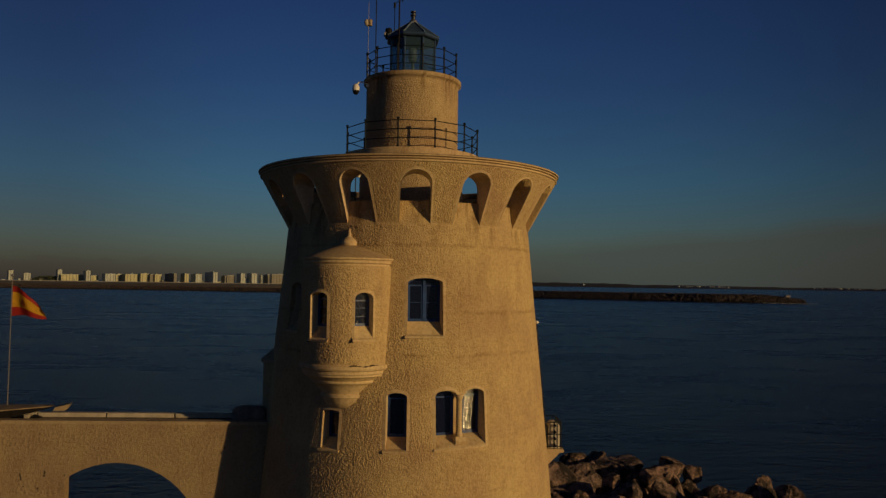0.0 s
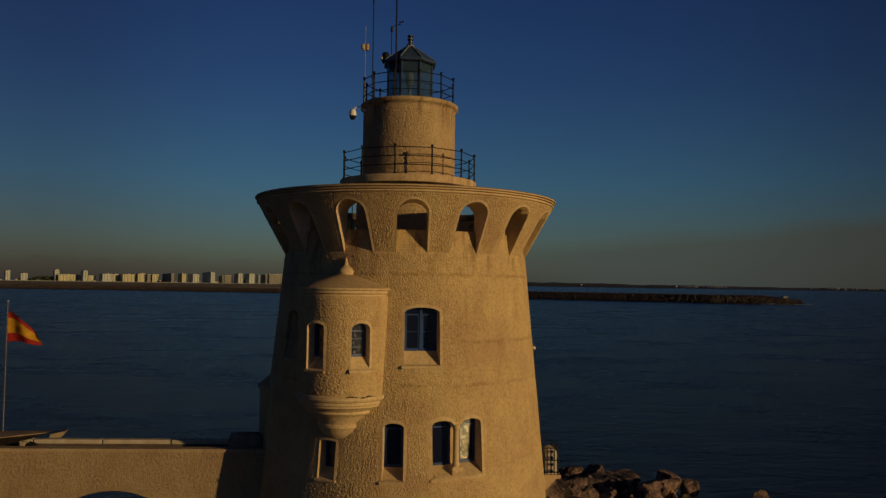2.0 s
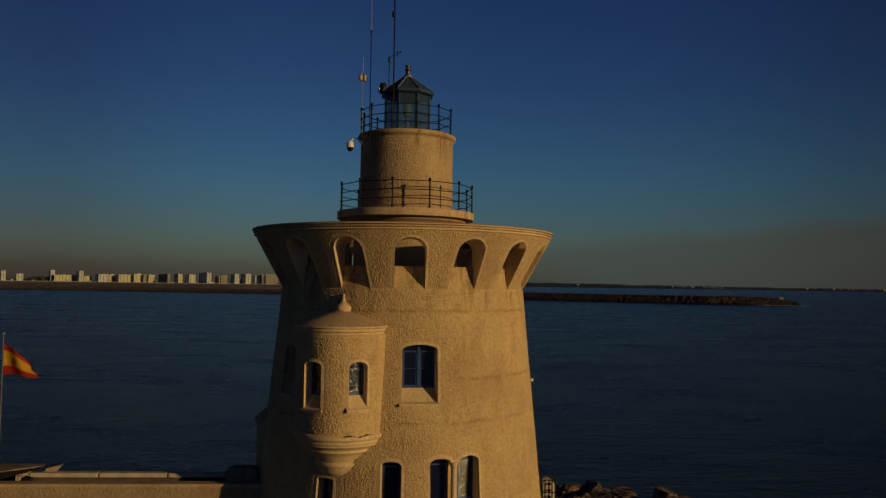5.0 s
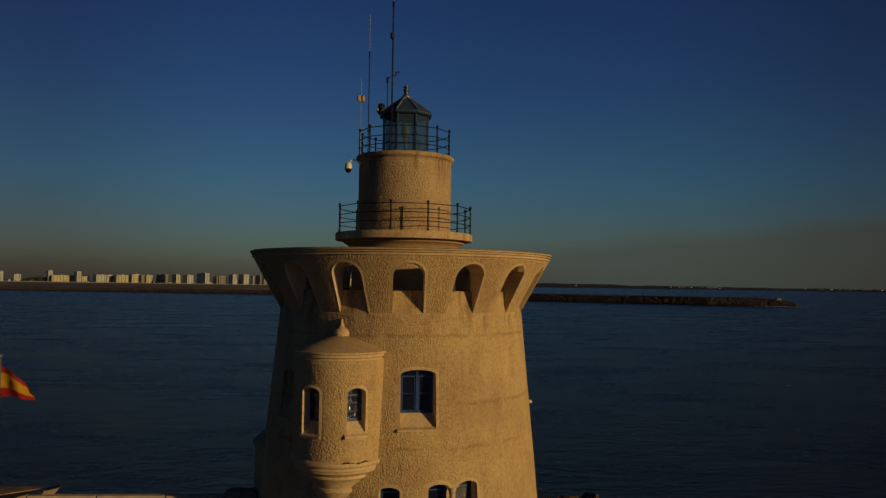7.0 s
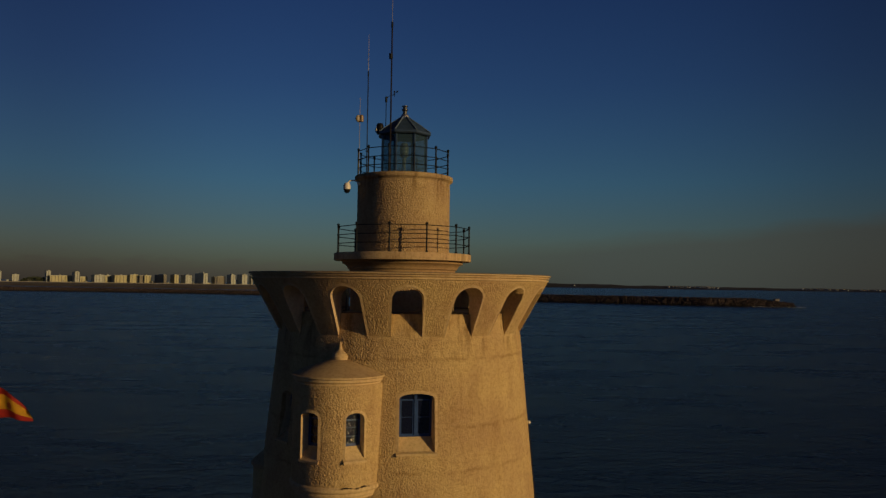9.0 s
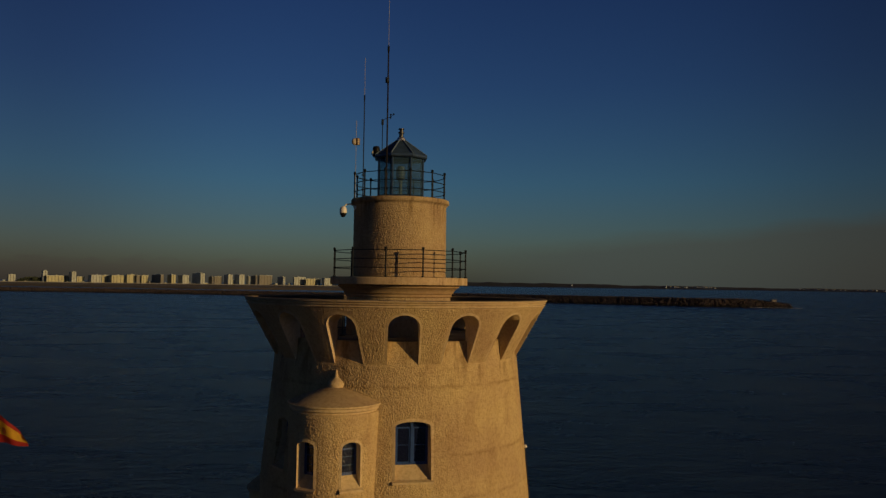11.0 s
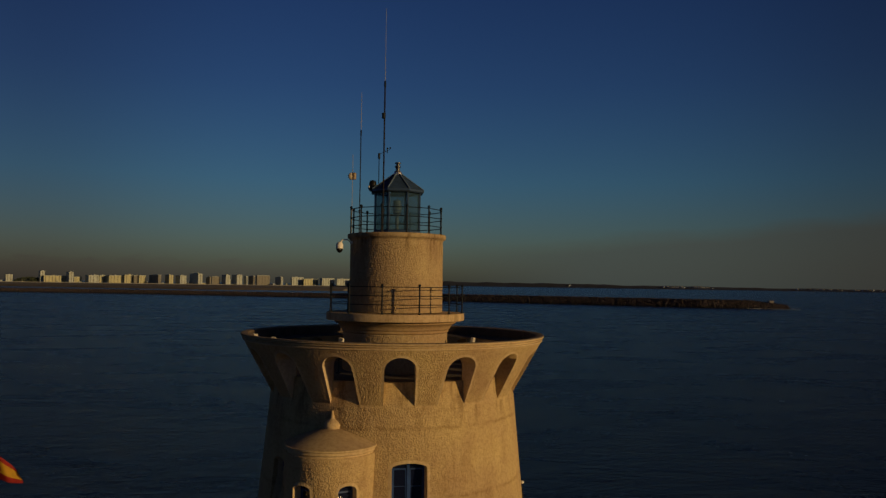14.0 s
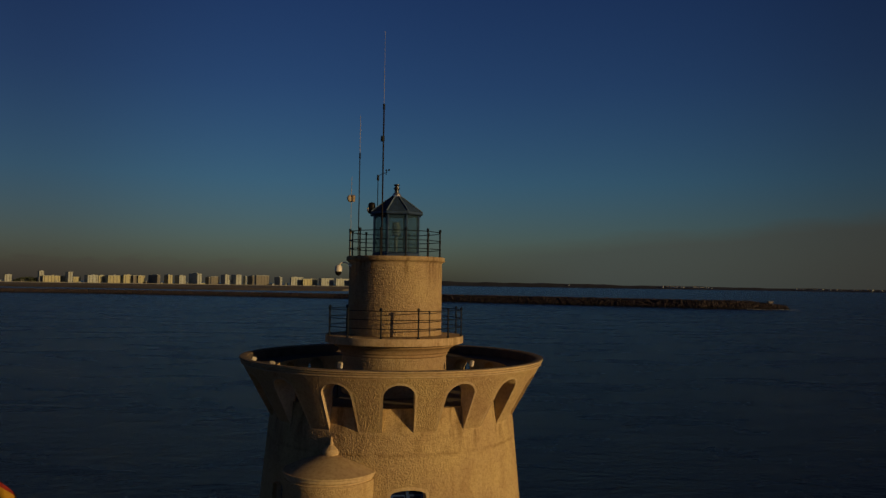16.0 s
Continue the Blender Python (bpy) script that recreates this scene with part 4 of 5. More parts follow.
# masts and instruments on the lantern gallery
def mast(name, az, r, z0, z_mid, z_top, thick, thin, label, mat=None):
    p = bearing(az, r)
    t = thing(name, (p.x, p.y, z0), label, "antenna")
    part("pole", tubed([(0, 0, 0), (0, 0, z_mid - z0)], thick, 8), mat or M_IRON, t)
    part("whip", tubed([(0, 0, z_mid - z0), (0, 0, z_top - z0)], thin, 6, thin * 0.6), M_WHIP, t, "pale glass-fibre whip")
    bm = lathe([(0, -0.12), (thick * 1.5, -0.1), (thick * 1.5, 0.1), (0, 0.12)], 10)
    bmesh.ops.translate(bm, vec=(0, 0, z_mid - z0), verts=bm.verts)
    part("joint", bm, M_IRON, t)
    for z in (0.25, 0.8):
        part("clamp", lathe([(0, z), (thick + 0.03, z), (thick + 0.03, z + 0.05), (0, z + 0.05)], 8), M_IRON, t)
    return t


m1 = mast("whip_antenna", -17.0, 1.66, 22.905, 28.45, 31.3, 0.028, 0.010, "tall brown mast with a thin whip on the lantern gallery", M_POLE)
bm = lathe([(0, 0), (0.07, 0.02), (0.07, 0.22), (0, 0.24)], 8)
bmesh.ops.translate(bm, vec=(-0.03, 0, 4.23), verts=bm.verts)
part("splice_box", bm, M_IRON, m1)
mast("whip_antenna", -48.5, 1.82, 22.905, 26.66, 28.18, 0.019, 0.012, "slim dark antenna rod clamped to the railing")

p = bearing(-77, 1.74)
m3 = thing("warning_light", (p.x, p.y, 22.905), "thin white rod carrying a round pale lamp", "lamp")
part("rod", tubed([(0, 0, 0), (0, 0, 3.06)], 0.009, 6), M_GREY, m3)
bm = lathe([(0, -0.07), (0.11, -0.06), (0.14, -0.02), (0.14, 0.02), (0.11, 0.06), (0, 0.07)], 18)
bmesh.ops.transform(bm, matrix=Matrix.Translation((-0.05, 0.0, 2.225)) @ pose(0, 0, 0, 90, 0, 50), verts=bm.verts)
part("reflector", bm, M_GREY, m3, "round pale reflector", True)
bm = lathe([(0, -0.13), (0.08, -0.12), (0.09, 0.1), (0.05, 0.14), (0, 0.15)], 12)
bmesh.ops.translate(bm, vec=(0.06, 0, 2.225), verts=bm.verts)
part("housing", bm, plain("amber plastic", (0.24, 0.17, 0.1), 0.4, 0, 0.1, 5), m3, "amber lamp housing", True)

m4 = thing("weather_vane", (-0.70, 0.05, 24.44), "thin instrument mast with a wind vane on an arm", "weather station")
part("rod", tubed([(0, 0, 0), (0, 0, 1.6)], 0.016, 6), M_IRON, m4)
part("sensor", lathe([(0, 1.45), (0.045, 1.47), (0.045, 1.68), (0, 1.7)], 8), M_IRON, m4)
part("arm", tubed([(0, 0, 1.62), (0.12, 0, 1.72), (0.36, 0, 1.8)], 0.012, 6), M_IRON, m4)
part("cups", ball(ball(tubed([(0.3, 0, 1.86), (0.44, 0, 1.86)], 0.01, 5), (0.32, 0, 1.88), 0.035), (0.43, 0, 1.9), 0.035), M_IRON, m4)
part("tail", boxed(0.3, 0.33, -0.008, 0.008, 1.7, 1.84), M_IRON, m4)

p = Vector((-0.92, -0.15, 24.635))
fl = thing("searchlight", p, "dark round lamp housing fixed at the lantern eave", "lamp")
bm = lathe([(0, 0.02), (0.11, -0.05), (0.14, 0.0), (0.14, 0.30), (0.11, 0.37), (0, 0.40)], 14)
part("housing", bm, M_BLACK, fl, "", True)
part("lens", boxed(-0.18, -0.10, -0.12, 0.06, 0.0, 0.2, bevel=0.035), M_WHITE, fl, "pale lens")

cm = thing("security_camera", (-1.74, -0.9, 22.54), "white dome camera on a curved arm at the drum", "camera")
part("arm", tubed([(0.12, 0.05, 0.0), (-0.1, 0, 0.12), (-0.25, -0.02, 0.1), (-0.36, -0.03, -0.02)], 0.028, 8), M_WHITE, cm, "", True)
bm = lathe([(0, 0.06), (0.1, 0.03), (0.135, -0.06), (0.135, -0.2), (0, -0.2)], 16)
bmesh.ops.translate(bm, vec=(-0.36, -0.03, -0.03), verts=bm.verts)
part("housing", bm, M_WHITE, cm, "", True)
bm = lathe([(0, -0.36), (0.06, -0.34), (0.11, -0.28), (0.125, -0.2), (0, -0.2)], 16)
bmesh.ops.translate(bm, vec=(-0.36, -0.03, -0.03), verts=bm.verts)
part("dome", bm, M_BLACK, cm, "dark camera dome", True)
part("bracket", boxed(0.02, 0.12, -0.03, 0.09, -0.06, 0.06, bevel=0.01), M_WHITE, cm)


# pale boxes on stems for pale spots inside the parapet, fitted to the view
def pale_box(place, turn, stand):
    t = thing("pale_box", Matrix.Translation(place) @ pose(0, 0, 0, 0, 0, turn), "small pale box on a stem inside the parapet", "lamp", "floodlights of the crown")
    part("foot", boxed(-0.08, 0.08, -0.08, 0.08, 0, 0.04), M_IRON, t)
    part("stem", tubed([(0, 0, 0.03), (0, 0, stand)], 0.022, 6), M_IRON, t)
    part("head", boxed(-0.09, 0.09, -0.06, 0.06, stand - 0.02, stand + 0.2, pose(0, 0, 0.0, 8, 10, 0), 0.02), M_COPING, t)
    return t


pale_box(bearing(-84, 5.3, 18.77), 30, 0.1)
pale_box(bearing(-66, 4.75, 18.77), -10, 0.08)
pale_box(bearing(-46, 2.75, 17.76), -30, 1.12)
pale_box(bearing(64, 3.0, 17.76), 60, 1.12)


# ---- the bridge beside the tower ----
M_BLOCK = plain("weathered pale paint", (0.47, 0.425, 0.35), 0.85, 0, 0.25, 2.5, 0.3)
def bridge():
    br = thing("footbridge", (-9, -0.7, 2.2), "stuccoed arched footbridge joining the tower", "bridge")
    br.matrix_world = Matrix.Identity(4)

    def wall(y0, y1, top, wide):
        bm = boxed(-24, -4.4, y0, y1, 1.5, top)
        if not wide:
            xs = [-24 + 9 * i / 12 for i in range(12)] + [-15 + 10.6 * i / 380 for i in range(381)]
            zs = [1.5 + 5.7 * i / 8 for i in range(8)] + [7.2 + (top - 7.2) * i / 98 for i in range(99)]
            co = [(x, y0, z) for x in xs for z in zs]
            k = len(zs)
            rim_line = [i * k for i in range(len(xs))] + [(len(xs) - 1) * k + i for i in range(1, k)] + [i * k + k - 1 for i in range(len(xs) - 2, -1, -1)] + list(range(k - 2, 0, -1))
            n = len(co)
            co += [(co[i][0], y1, co[i][2]) for i in rim_line]
            faces = [[i * k + j, (i + 1) * k + j, (i + 1) * k + j + 1, i * k + j + 1] for i in range(len(xs) - 1) for j in range(k - 1)]
            m = len(rim_line)
            faces += [[rim_line[i], n + i, n + (i + 1) % m, rim_line[(i + 1) % m]] for i in range(m)] + [[n + i for i in range(m)][::-1]]
            me = bpy.data.meshes.new("work")
            me.from_pydata(co, [], faces)
            bm.clear()
            bm.from_mesh(me)
            bpy.data.meshes.remove(me)
        cx, cz, rad, jamb = (-10.19, 5.43, 3.09, -11.97) if not wide else (-11.5, 3.6, 5.2, -16.6)
        line = [(jamb, 0.5), (cx + rad, 0.5), (cx + rad, cz)]
        for i in range(1, 24):
            a = math.pi * i / 24
            x, z = cx + rad * math.cos(a), cz + rad * math.sin(a)
            if x > jamb:
                line.append((x, z))
        line.append((jamb, cz + math.sqrt(rad ** 2 - (cx - jamb) ** 2)))
        out = carve(bm, [loft(line, y0 - 1, line, y1 + 1, Matrix.Identity(4))], "EXACT" if wide else "FAST")
        if not wide:
            cast_plane(out, y0, line[1:] + line[:1])
        return out
    add_mesh("front_wall", wall(-2.0, -1.68, 9.95, False), M_BRIDGE, br, "ochre stucco wall with a wide arch", True, crease=75)
    add_mesh("back_wall", wall(-0.72, -0.42, 9.70, True), M_BRIDGE, br, "", True)
    part("walkway", boxed(-24, -4.4, -1.68, -0.72, 9.2, 9.45), M_DECK, br)
    part("coping", boxed(-24, -4.5, -2.06, -1.62, 9.935, 9.995, bevel=0.012), M_COPE, br, "moulded stucco coping")
    part("coping_bed", boxed(-24, -4.5, -2.03, -2.002, 9.875, 9.935, bevel=0.006), M_COPE, br)
    # stained weep holes; the last mark paints a shadow notch by the tower
    for x, z, h in ((-13.52, 8.11, 0.05), (-13.49, 7.98, 0.07), (-12.67, 8.18, 0.06), (-12.69, 8.07, 0.03), (-12.9, 7.63, 0.03), (-13.4, 7.7, 0.025), (-11.98, 8.09, 0.025), (-6.44, 9.08, 0.06)):
        part("wall_mark", tubed([(x, -2.022, z - h), (x + 0.01, -2.022, z), (x - 0.004, -2.022, z + h)], 0.02, 6, 0.011), M_CRACK, br, "dark wall mark of the stained weep holes and one shadow notch")
    for x0, x1 in ((-23.9, -21.1), (-21.1, -18.6), (-18.6, -16.1), (-16.1, -13.6), (-13.6, -11.1), (-11.1, -8.6), (-8.6, -6.1), (-6.1, -4.6)):
        part("parapet_block", boxed(x0 + 0.03, x1 - 0.03, -0.75, -0.45, 9.90, 10.05, bevel=0.012), M_BLOCK, br, "pale painted parapet block")
    # dark strip put in for the coping's shadow below the parapet blocks
    part("block_shade", boxed(-23.9, -4.6, -0.70, -0.46, 9.70, 9.90), M_SHADE, br, "dark strip for the shade under the parapet blocks")
    return br


bridge()


def pavilion():
    pv = thing("pavilion", (0, 0, 0), "flat canopy roof of a pavilion beside the footbridge", "building")
    part("wall", boxed(-24, -15.6, -1.6, -0.75, 9.45, 10.22), M_BRIDGE, pv)
    bm = bmesh.new()
    line = [(-13.1, -0.40), (-14.5, -1.5), (-17.6, -3.9), (-24, -3.9), (-24, -0.2), (-13.2, -0.2)]
    lo = [bm.verts.new((x, y, 10.225)) for x, y in line]
    hi = [bm.verts.new((x, y, 10.26)) for x, y in line]
    bm.faces.new(lo[::-1])
    bm.faces.new(hi)
    for i in range(len(line)):
        j = (i + 1) % len(line)
        bm.faces.new([lo[i], lo[j], hi[j], hi[i]])
    for x, y in ((-17.2, -3.3), (-22, -3.5)):
        part("post", tubed([(x, y, 2.1), (x, y, 10.23)], 0.12, 10), M_SMOOTH, pv)
    part("roof", bm, M_DARKPLASTER, pv, "flat mortar canopy roof")
    bm = bmesh.new()                           # dark sheet added for the shade under the canopy's edge
    rows = [[bm.verts.new((x - 0.02, y + 0.03 + o, z)) for z in (10.222, 10.222 - h) for o in (0.0, 0.03)] for x, y, h in ((-13.2, -0.48, 0.02), (-13.75, -0.91, 0.16), (-14.5, -1.5, 0.3), (-17.6, -3.9, 0.3))]
    for p, q in zip(rows, rows[1:]):
        for i, j in ((0, 1), (1, 3), (3, 2), (2, 0)):
            bm.faces.new([p[i], p[j], q[j], q[i]])
    bm.faces.new([rows[0][i] for i in (0, 1, 3, 2)])
    bm.faces.new([rows[-1][i] for i in (0, 2, 3, 1)])
    part("canopy_shade", bm, M_UNDERSHADE, pv, "dark sheet for the shade under the canopy edge")
    bm = bmesh.new()                           # upturned tip of the eave
    tip = [(-12.92, 10.17), (-12.50, 10.17), (-12.33, 10.41), (-12.86, 10.29)]
    f = [bm.verts.new((x, -1.0, z)) for x, z in tip]
    g = [bm.verts.new((x - 0.1, -0.5, z)) for x, z in tip]
    bm.faces.new(f)
    bm.faces.new(g[::-1])
    for i in range(4):
        j = (i + 1) % 4
        bm.faces.new([f[i], g[i], g[j], f[j]])
    part("eave_tip", bm, M_COPE, pv, "pale upturned tip of the eave")


pavilion()
bx = thing("junction_box", (-13.75, -1.15, 9.45), "grey box with dark ducts on the walkway", "box")
part("body", boxed(-0.09, 0.09, -0.12, 0.12, 0, 0.61, bevel=0.02), M_GREY, bx)
part("duct", tubed([(0.09, 0, 0.4), (0.26, 0, 0.52), (0.42, 0, 0.48), (0.5, 0, 0.2), (0.5, 0, 0)], 0.1, 10), M_BLACK, bx, "", True)




# low dark block made up for a shaded, unclear shape on the walkway
def heap():
    bm = bmesh.new()
    bmesh.ops.create_uvsphere(bm, u_segments=36, v_segments=20, radius=1.0)
    for v in bm.verts:
        p = Vector([math.copysign(abs(q) ** 0.45, q) for q in v.co])
        k = 1 + 0.05 * noise.noise(p * 2.3) + 0.03 * noise.noise(p * 6)
        v.co = Vector((p.x * 0.62 * k, p.y * 0.3 * k, max(0, p.z * 0.5 * k + 0.48)))
    bmesh.ops.translate(bm, vec=(-5.75, -1.15, 9.45), verts=bm.verts)
    add("tarpaulin", bm, plain("dark block colour", (0.2, 0.17, 0.15), 0.9, 0, 0.4, 5, 0.4), None, "low dark block on the walkway for a shaded, unclear shape", True, "tarpaulin")


heap()


# flag
def flag_pole():
    fp = thing("flagpole", (-14.84, -0.45, 9.98), "slim pale flagpole with a flag of red and yellow bands", "flag")
    part("pole", tubed([(0, 0, 0.3), (0.0, 0, 5.1)], 0.02, 8, 0.016), M_DULL, fp)
    part("truck", ball(bmesh.new(), (0, 0, 5.13), 0.05), M_STEEL, fp)
    nu, nv = 26, 12

    def place(u, v):
        x = 0.03 + (1.23 - 0.1 * v) * u
        y = 0.14 * math.sin(7.5 * u + 2.0 * v) * u ** 0.6
        z = 3.60 - 0.02 * u + 0.05 * math.sin(5 * u) + 1.14 * v * (1 - 0.72 * u ** 1.25) - 0.05 * u * u
        return Vector((x, y, z))
    bands = [("band", 0.0, 0.3, FLAG_R), ("band", 0.3, 0.8, FLAG_Y), ("band", 0.8, 1.0, FLAG_R)]
    for nm, v0, v1, mt in bands:
        bm = bmesh.new()
        k = 5
        g = [[bm.verts.new(place(i / nu, v0 + (v1 - v0) * j / k)) for j in range(k + 1)] for i in range(nu + 1)]
        for i in range(nu):
            for j in range(k):
                bm.faces.new([g[i][j], g[i + 1][j], g[i + 1][j + 1], g[i][j + 1]])
        bmesh.ops.solidify(bm, geom=bm.faces[:], thickness=0.006)
        part(nm, bm, mt, fp, "", True)
    bm = bmesh.new()
    g = [[bm.verts.new(place(0.28 + 0.16 * i / 5, 0.36 + 0.28 * j / 5) + Vector((0, -0.03, 0))) for j in range(6)] for i in range(6)]
    for i in range(5):
        for j in range(5):
            if (i, j) not in ((0, 0), (4, 0), (0, 4), (4, 4)):
                bm.faces.new([g[i][j], g[i + 1][j], g[i + 1][j + 1], g[i][j + 1]])
    bmesh.ops.solidify(bm, geom=bm.faces[:], thickness=0.004)
    part("emblem", bm, FLAG_E, fp, "plain red emblem")


M_DULL = plain("dull grey pole paint", (0.17, 0.155, 0.155), 0.6, 0, 0.2, 4)
FLAG_R = plain("red cloth", (0.42, 0.025, 0.02), 0.8, 0, 0.12, 6, 0.2)
FLAG_E = plain("dark red cloth", (0.5, 0.16, 0.05), 0.8, 0, 0.2, 8, 0.2)
FLAG_Y = plain("yellow cloth", (0.7, 0.42, 0.03), 0.8, 0, 0.12, 6, 0.2)
flag_pole()


# ---- boulders of the revetment ----
def boulder_mesh(seed):
    """An angular quarried stone: a ball split along a few planes, its faces roughened."""
    r = random.Random(seed)
    bm = bmesh.new()
    bmesh.ops.create_icosphere(bm, subdivisions=4, radius=1.0)
    cuts = []
    for _ in range(8):
        d = Vector((r.gauss(0, 1), r.gauss(0, 1), r.gauss(0, 1))).normalized()
        cuts.append((d, r.uniform(0.5, 0.85)))
    off = Vector((r.uniform(0, 50), r.uniform(0, 50), r.uniform(0, 50)))
    for v in bm.verts:
        d = v.co.normalized()
        reach = min([h / max(0.05, d.dot(nrm)) for nrm, h in cuts if d.dot(nrm) > 0.05] + [1.25])
        k = 1 + 0.07 * noise.noise(d * 2.2 + off) + 0.05 * noise.noise(d * 5 + off) + 0.055 * noise.noise(d * 11 + off) + 0.035 * noise.noise(d * 23 + off)
        v.co = d * reach * k
    bmesh.ops.recalc_face_normals(bm, faces=bm.faces)
    me = bpy.data.meshes.new("boulder")
    bm.to_mesh(me)
    bm.free()
    me.materials.append(M_ROCK)
    return me


rnd = random.Random(5)
BOULDERS = [boulder_mesh(40 + i) for i in range(9)]
SHORE = [(4, 20.5), (9, 22.6), (14, 24.3), (19.5, 24.6), (21.5, 21.5), (24, 19.8), (27, 15.5)]


def shore_y(x):
    for (xa, ya), (xb, yb) in zip(SHORE, SHORE[1:]):
        if xa <= x <= xb:
            return ya + (yb - ya) * (x - xa) / (xb - xa)
    return SHORE[0][1] if x < 4 else SHORE[-1][1]


HIGH_STONES = [(10.9, 20.1, 3.0, 1.45), (14.5, 22.5, 3.0, 1.45), (15.2, 20.1, 2.6, 0.85), (16.6, 20.5, 2.9, 1.35), (18.6, 23.8, 2.9, 0.70), (20.1, 23.1, 2.5, 0.75), (23.5, 20.1, 1.8, 1.15), (19.8, 18.8, 1.8, 0.70), (13.1, 19.5, 2.5, 0.90), (13.1, 17.1, 2.5, 1.20), (11.7, 19.6, 2.6, 0.80), (11.9, 25.0, 2.7, 0.9), (13.6, 25.6, 2.7, 0.9), (16.2, 18.0, 2.4, 1.20), (24.1, 18.1, 2.0, 0.90)]
made = 0
for row in range(9):
    x = 3.0
    while x < 27:
        x += rnd.uniform(1.3, 2.2)
        y = shore_y(x) - row * 1.55 + rnd.uniform(-0.4, 0.4)
        if y < 11.0 or (y < 13.5 and x < 12):
            continue
        s = rnd.choice((0.8, 1.0, 1.25, 1.5)) * rnd.uniform(0.9, 1.15)
        z = (0.5 if row == 0 else 1.55) + rnd.uniform(-0.7, 0.5) - max(0, x - 12) * 0.10
        ob = new("boulder", BOULDERS[made % len(BOULDERS)])
        ob.matrix_world = Matrix.LocRotScale((x, y, z), Euler((rnd.uniform(0, 6), rnd.uniform(0, 6), rnd.uniform(0, 6))), (s * rnd.uniform(0.9, 1.3), s, s * rnd.uniform(0.7, 1.0)))
        tagged(ob, "large brown quarried boulder of the sea revetment", "boulder", "boulders of the revetment")
        made += 1
# the large stones that stand out of the heap: place, size
for x, y, z, s in HIGH_STONES:
    ob = new("boulder", BOULDERS[made % len(BOULDERS)])
    ob.matrix_world = Matrix.LocRotScale((x, y, z - 0.48 * s), Euler((rnd.uniform(0, 6), rnd.uniform(0, 6), rnd.uniform(0, 6))), (s * rnd.uniform(1.0, 1.2), s, s * 0.95))
    tagged(ob, "large pinkish boulder standing out of the heap", "boulder", "boulders of the revetment")
    made += 1


# ---- far breakwater, coast and town ----
BREAK = [(-760, 1190), (-598, 1185), (-460, 1170), (-330, 1129), (-199, 1083), (-76, 1030), (72, 922), (222, 830), (327, 765), (409, 742)]


def along(line, t):
    seg = [math.dist(a, b) for a, b in zip(line, line[1:])]
    d = t * sum(seg)
    for (a, b), s in zip(zip(line, line[1:]), seg):
        if d <= s:
            return a[0] + (b[0] - a[0]) * d / s, a[1] + (b[1] - a[1]) * d / s
        d -= s
    return line[-1]


def crest(t):
    """The outer arm stands higher out of the water."""
    return 1 + 0.5 * min(1, max(0, (t - 0.55) / 0.15))


def breakwater():
    bm = bmesh.new()
    half, n = [(-11, -1.4), (-3, 4.6), (4, 4.9), (12, -1)], 60
    rows = []
    for i in range(n + 1):
        x, y = along(BREAK, i / n)
        xb, yb = along(BREAK, min(1, i / n + 0.01))
        xa, ya = along(BREAK, max(0, i / n - 0.01))
        d = Vector((xb - xa, yb - ya)).normalized()
        end = min(1.0, (n - i) / 3.0 + 0.25)
        rows.append([bm.verts.new((x - d.y * o, y + d.x * o + 8, h * end * crest(i / n))) for o, h in half])
    for a, b in zip(rows, rows[1:]):
        for k in range(3):
            bm.faces.new([a[k], b[k], b[k + 1], a[k + 1]])
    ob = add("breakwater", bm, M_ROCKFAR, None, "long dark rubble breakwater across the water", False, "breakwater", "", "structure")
    r = random.Random(9)
    shapes = []
    for s in range(5):
        t = bmesh.new()
        bmesh.ops.create_icosphere(t, subdivisions=1, radius=1.0)
        shapes.append(([v.co * r.uniform(0.75, 1.15) for v in t.verts], [[v.index for v in f.verts] for f in t.faces]))
        t.free()
    verts, faces = [], []
    for i in range(16000):
        t = r.random() ** 0.85
        x, y = along(BREAK, t)
        xb, yb = along(BREAK, min(1, t + 0.01))
        xa, ya = along(BREAK, max(0, t - 0.01))
        d = Vector((xb - xa, yb - ya)).normalized()
        o = r.uniform(-11.5, 5)
        h = (-0.5 + (o + 11) / 8 * 5.4 if o < -3 else 5.0) * crest(t) * min(1.0, (1 - t) * 20 + 0.4)
        vs, fs = shapes[i % 5]
        s = r.uniform(0.6, 1.45)
        q = Euler((r.uniform(0, 6), r.uniform(0, 6), r.uniform(0, 6))).to_matrix()
        base = len(verts)
        verts += [tuple(q @ (v * s) + Vector((x - d.y * o, y + d.x * o + 8, h + r.uniform(-0.4, 0.6)))) for v in vs]
        faces += [[base + k for k in f] for f in fs]
    me = bpy.data.meshes.new("armour")
    me.from_pydata(verts, [], faces)
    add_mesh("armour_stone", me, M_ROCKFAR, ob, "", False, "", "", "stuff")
    bm = bmesh.new()                           # white water breaking at the foot of the head
    for i in range(70):
        x, y = along(BREAK, r.uniform(0.965, 1.0))
        m = Matrix.LocRotScale((x + r.uniform(-1, 6), y - 5 + r.uniform(-3, 2), 0.1), Euler((0, 0, r.uniform(0, 3))), (r.uniform(0.5, 2.2), r.uniform(0.4, 1.0), r.uniform(0.15, 0.5)))
        bmesh.ops.create_icosphere(bm, subdivisions=1, radius=1.0, matrix=m)
    add("surf", bm, M_FOAM, ob, "white surf at the breakwater head", True, "", "", "stuff")


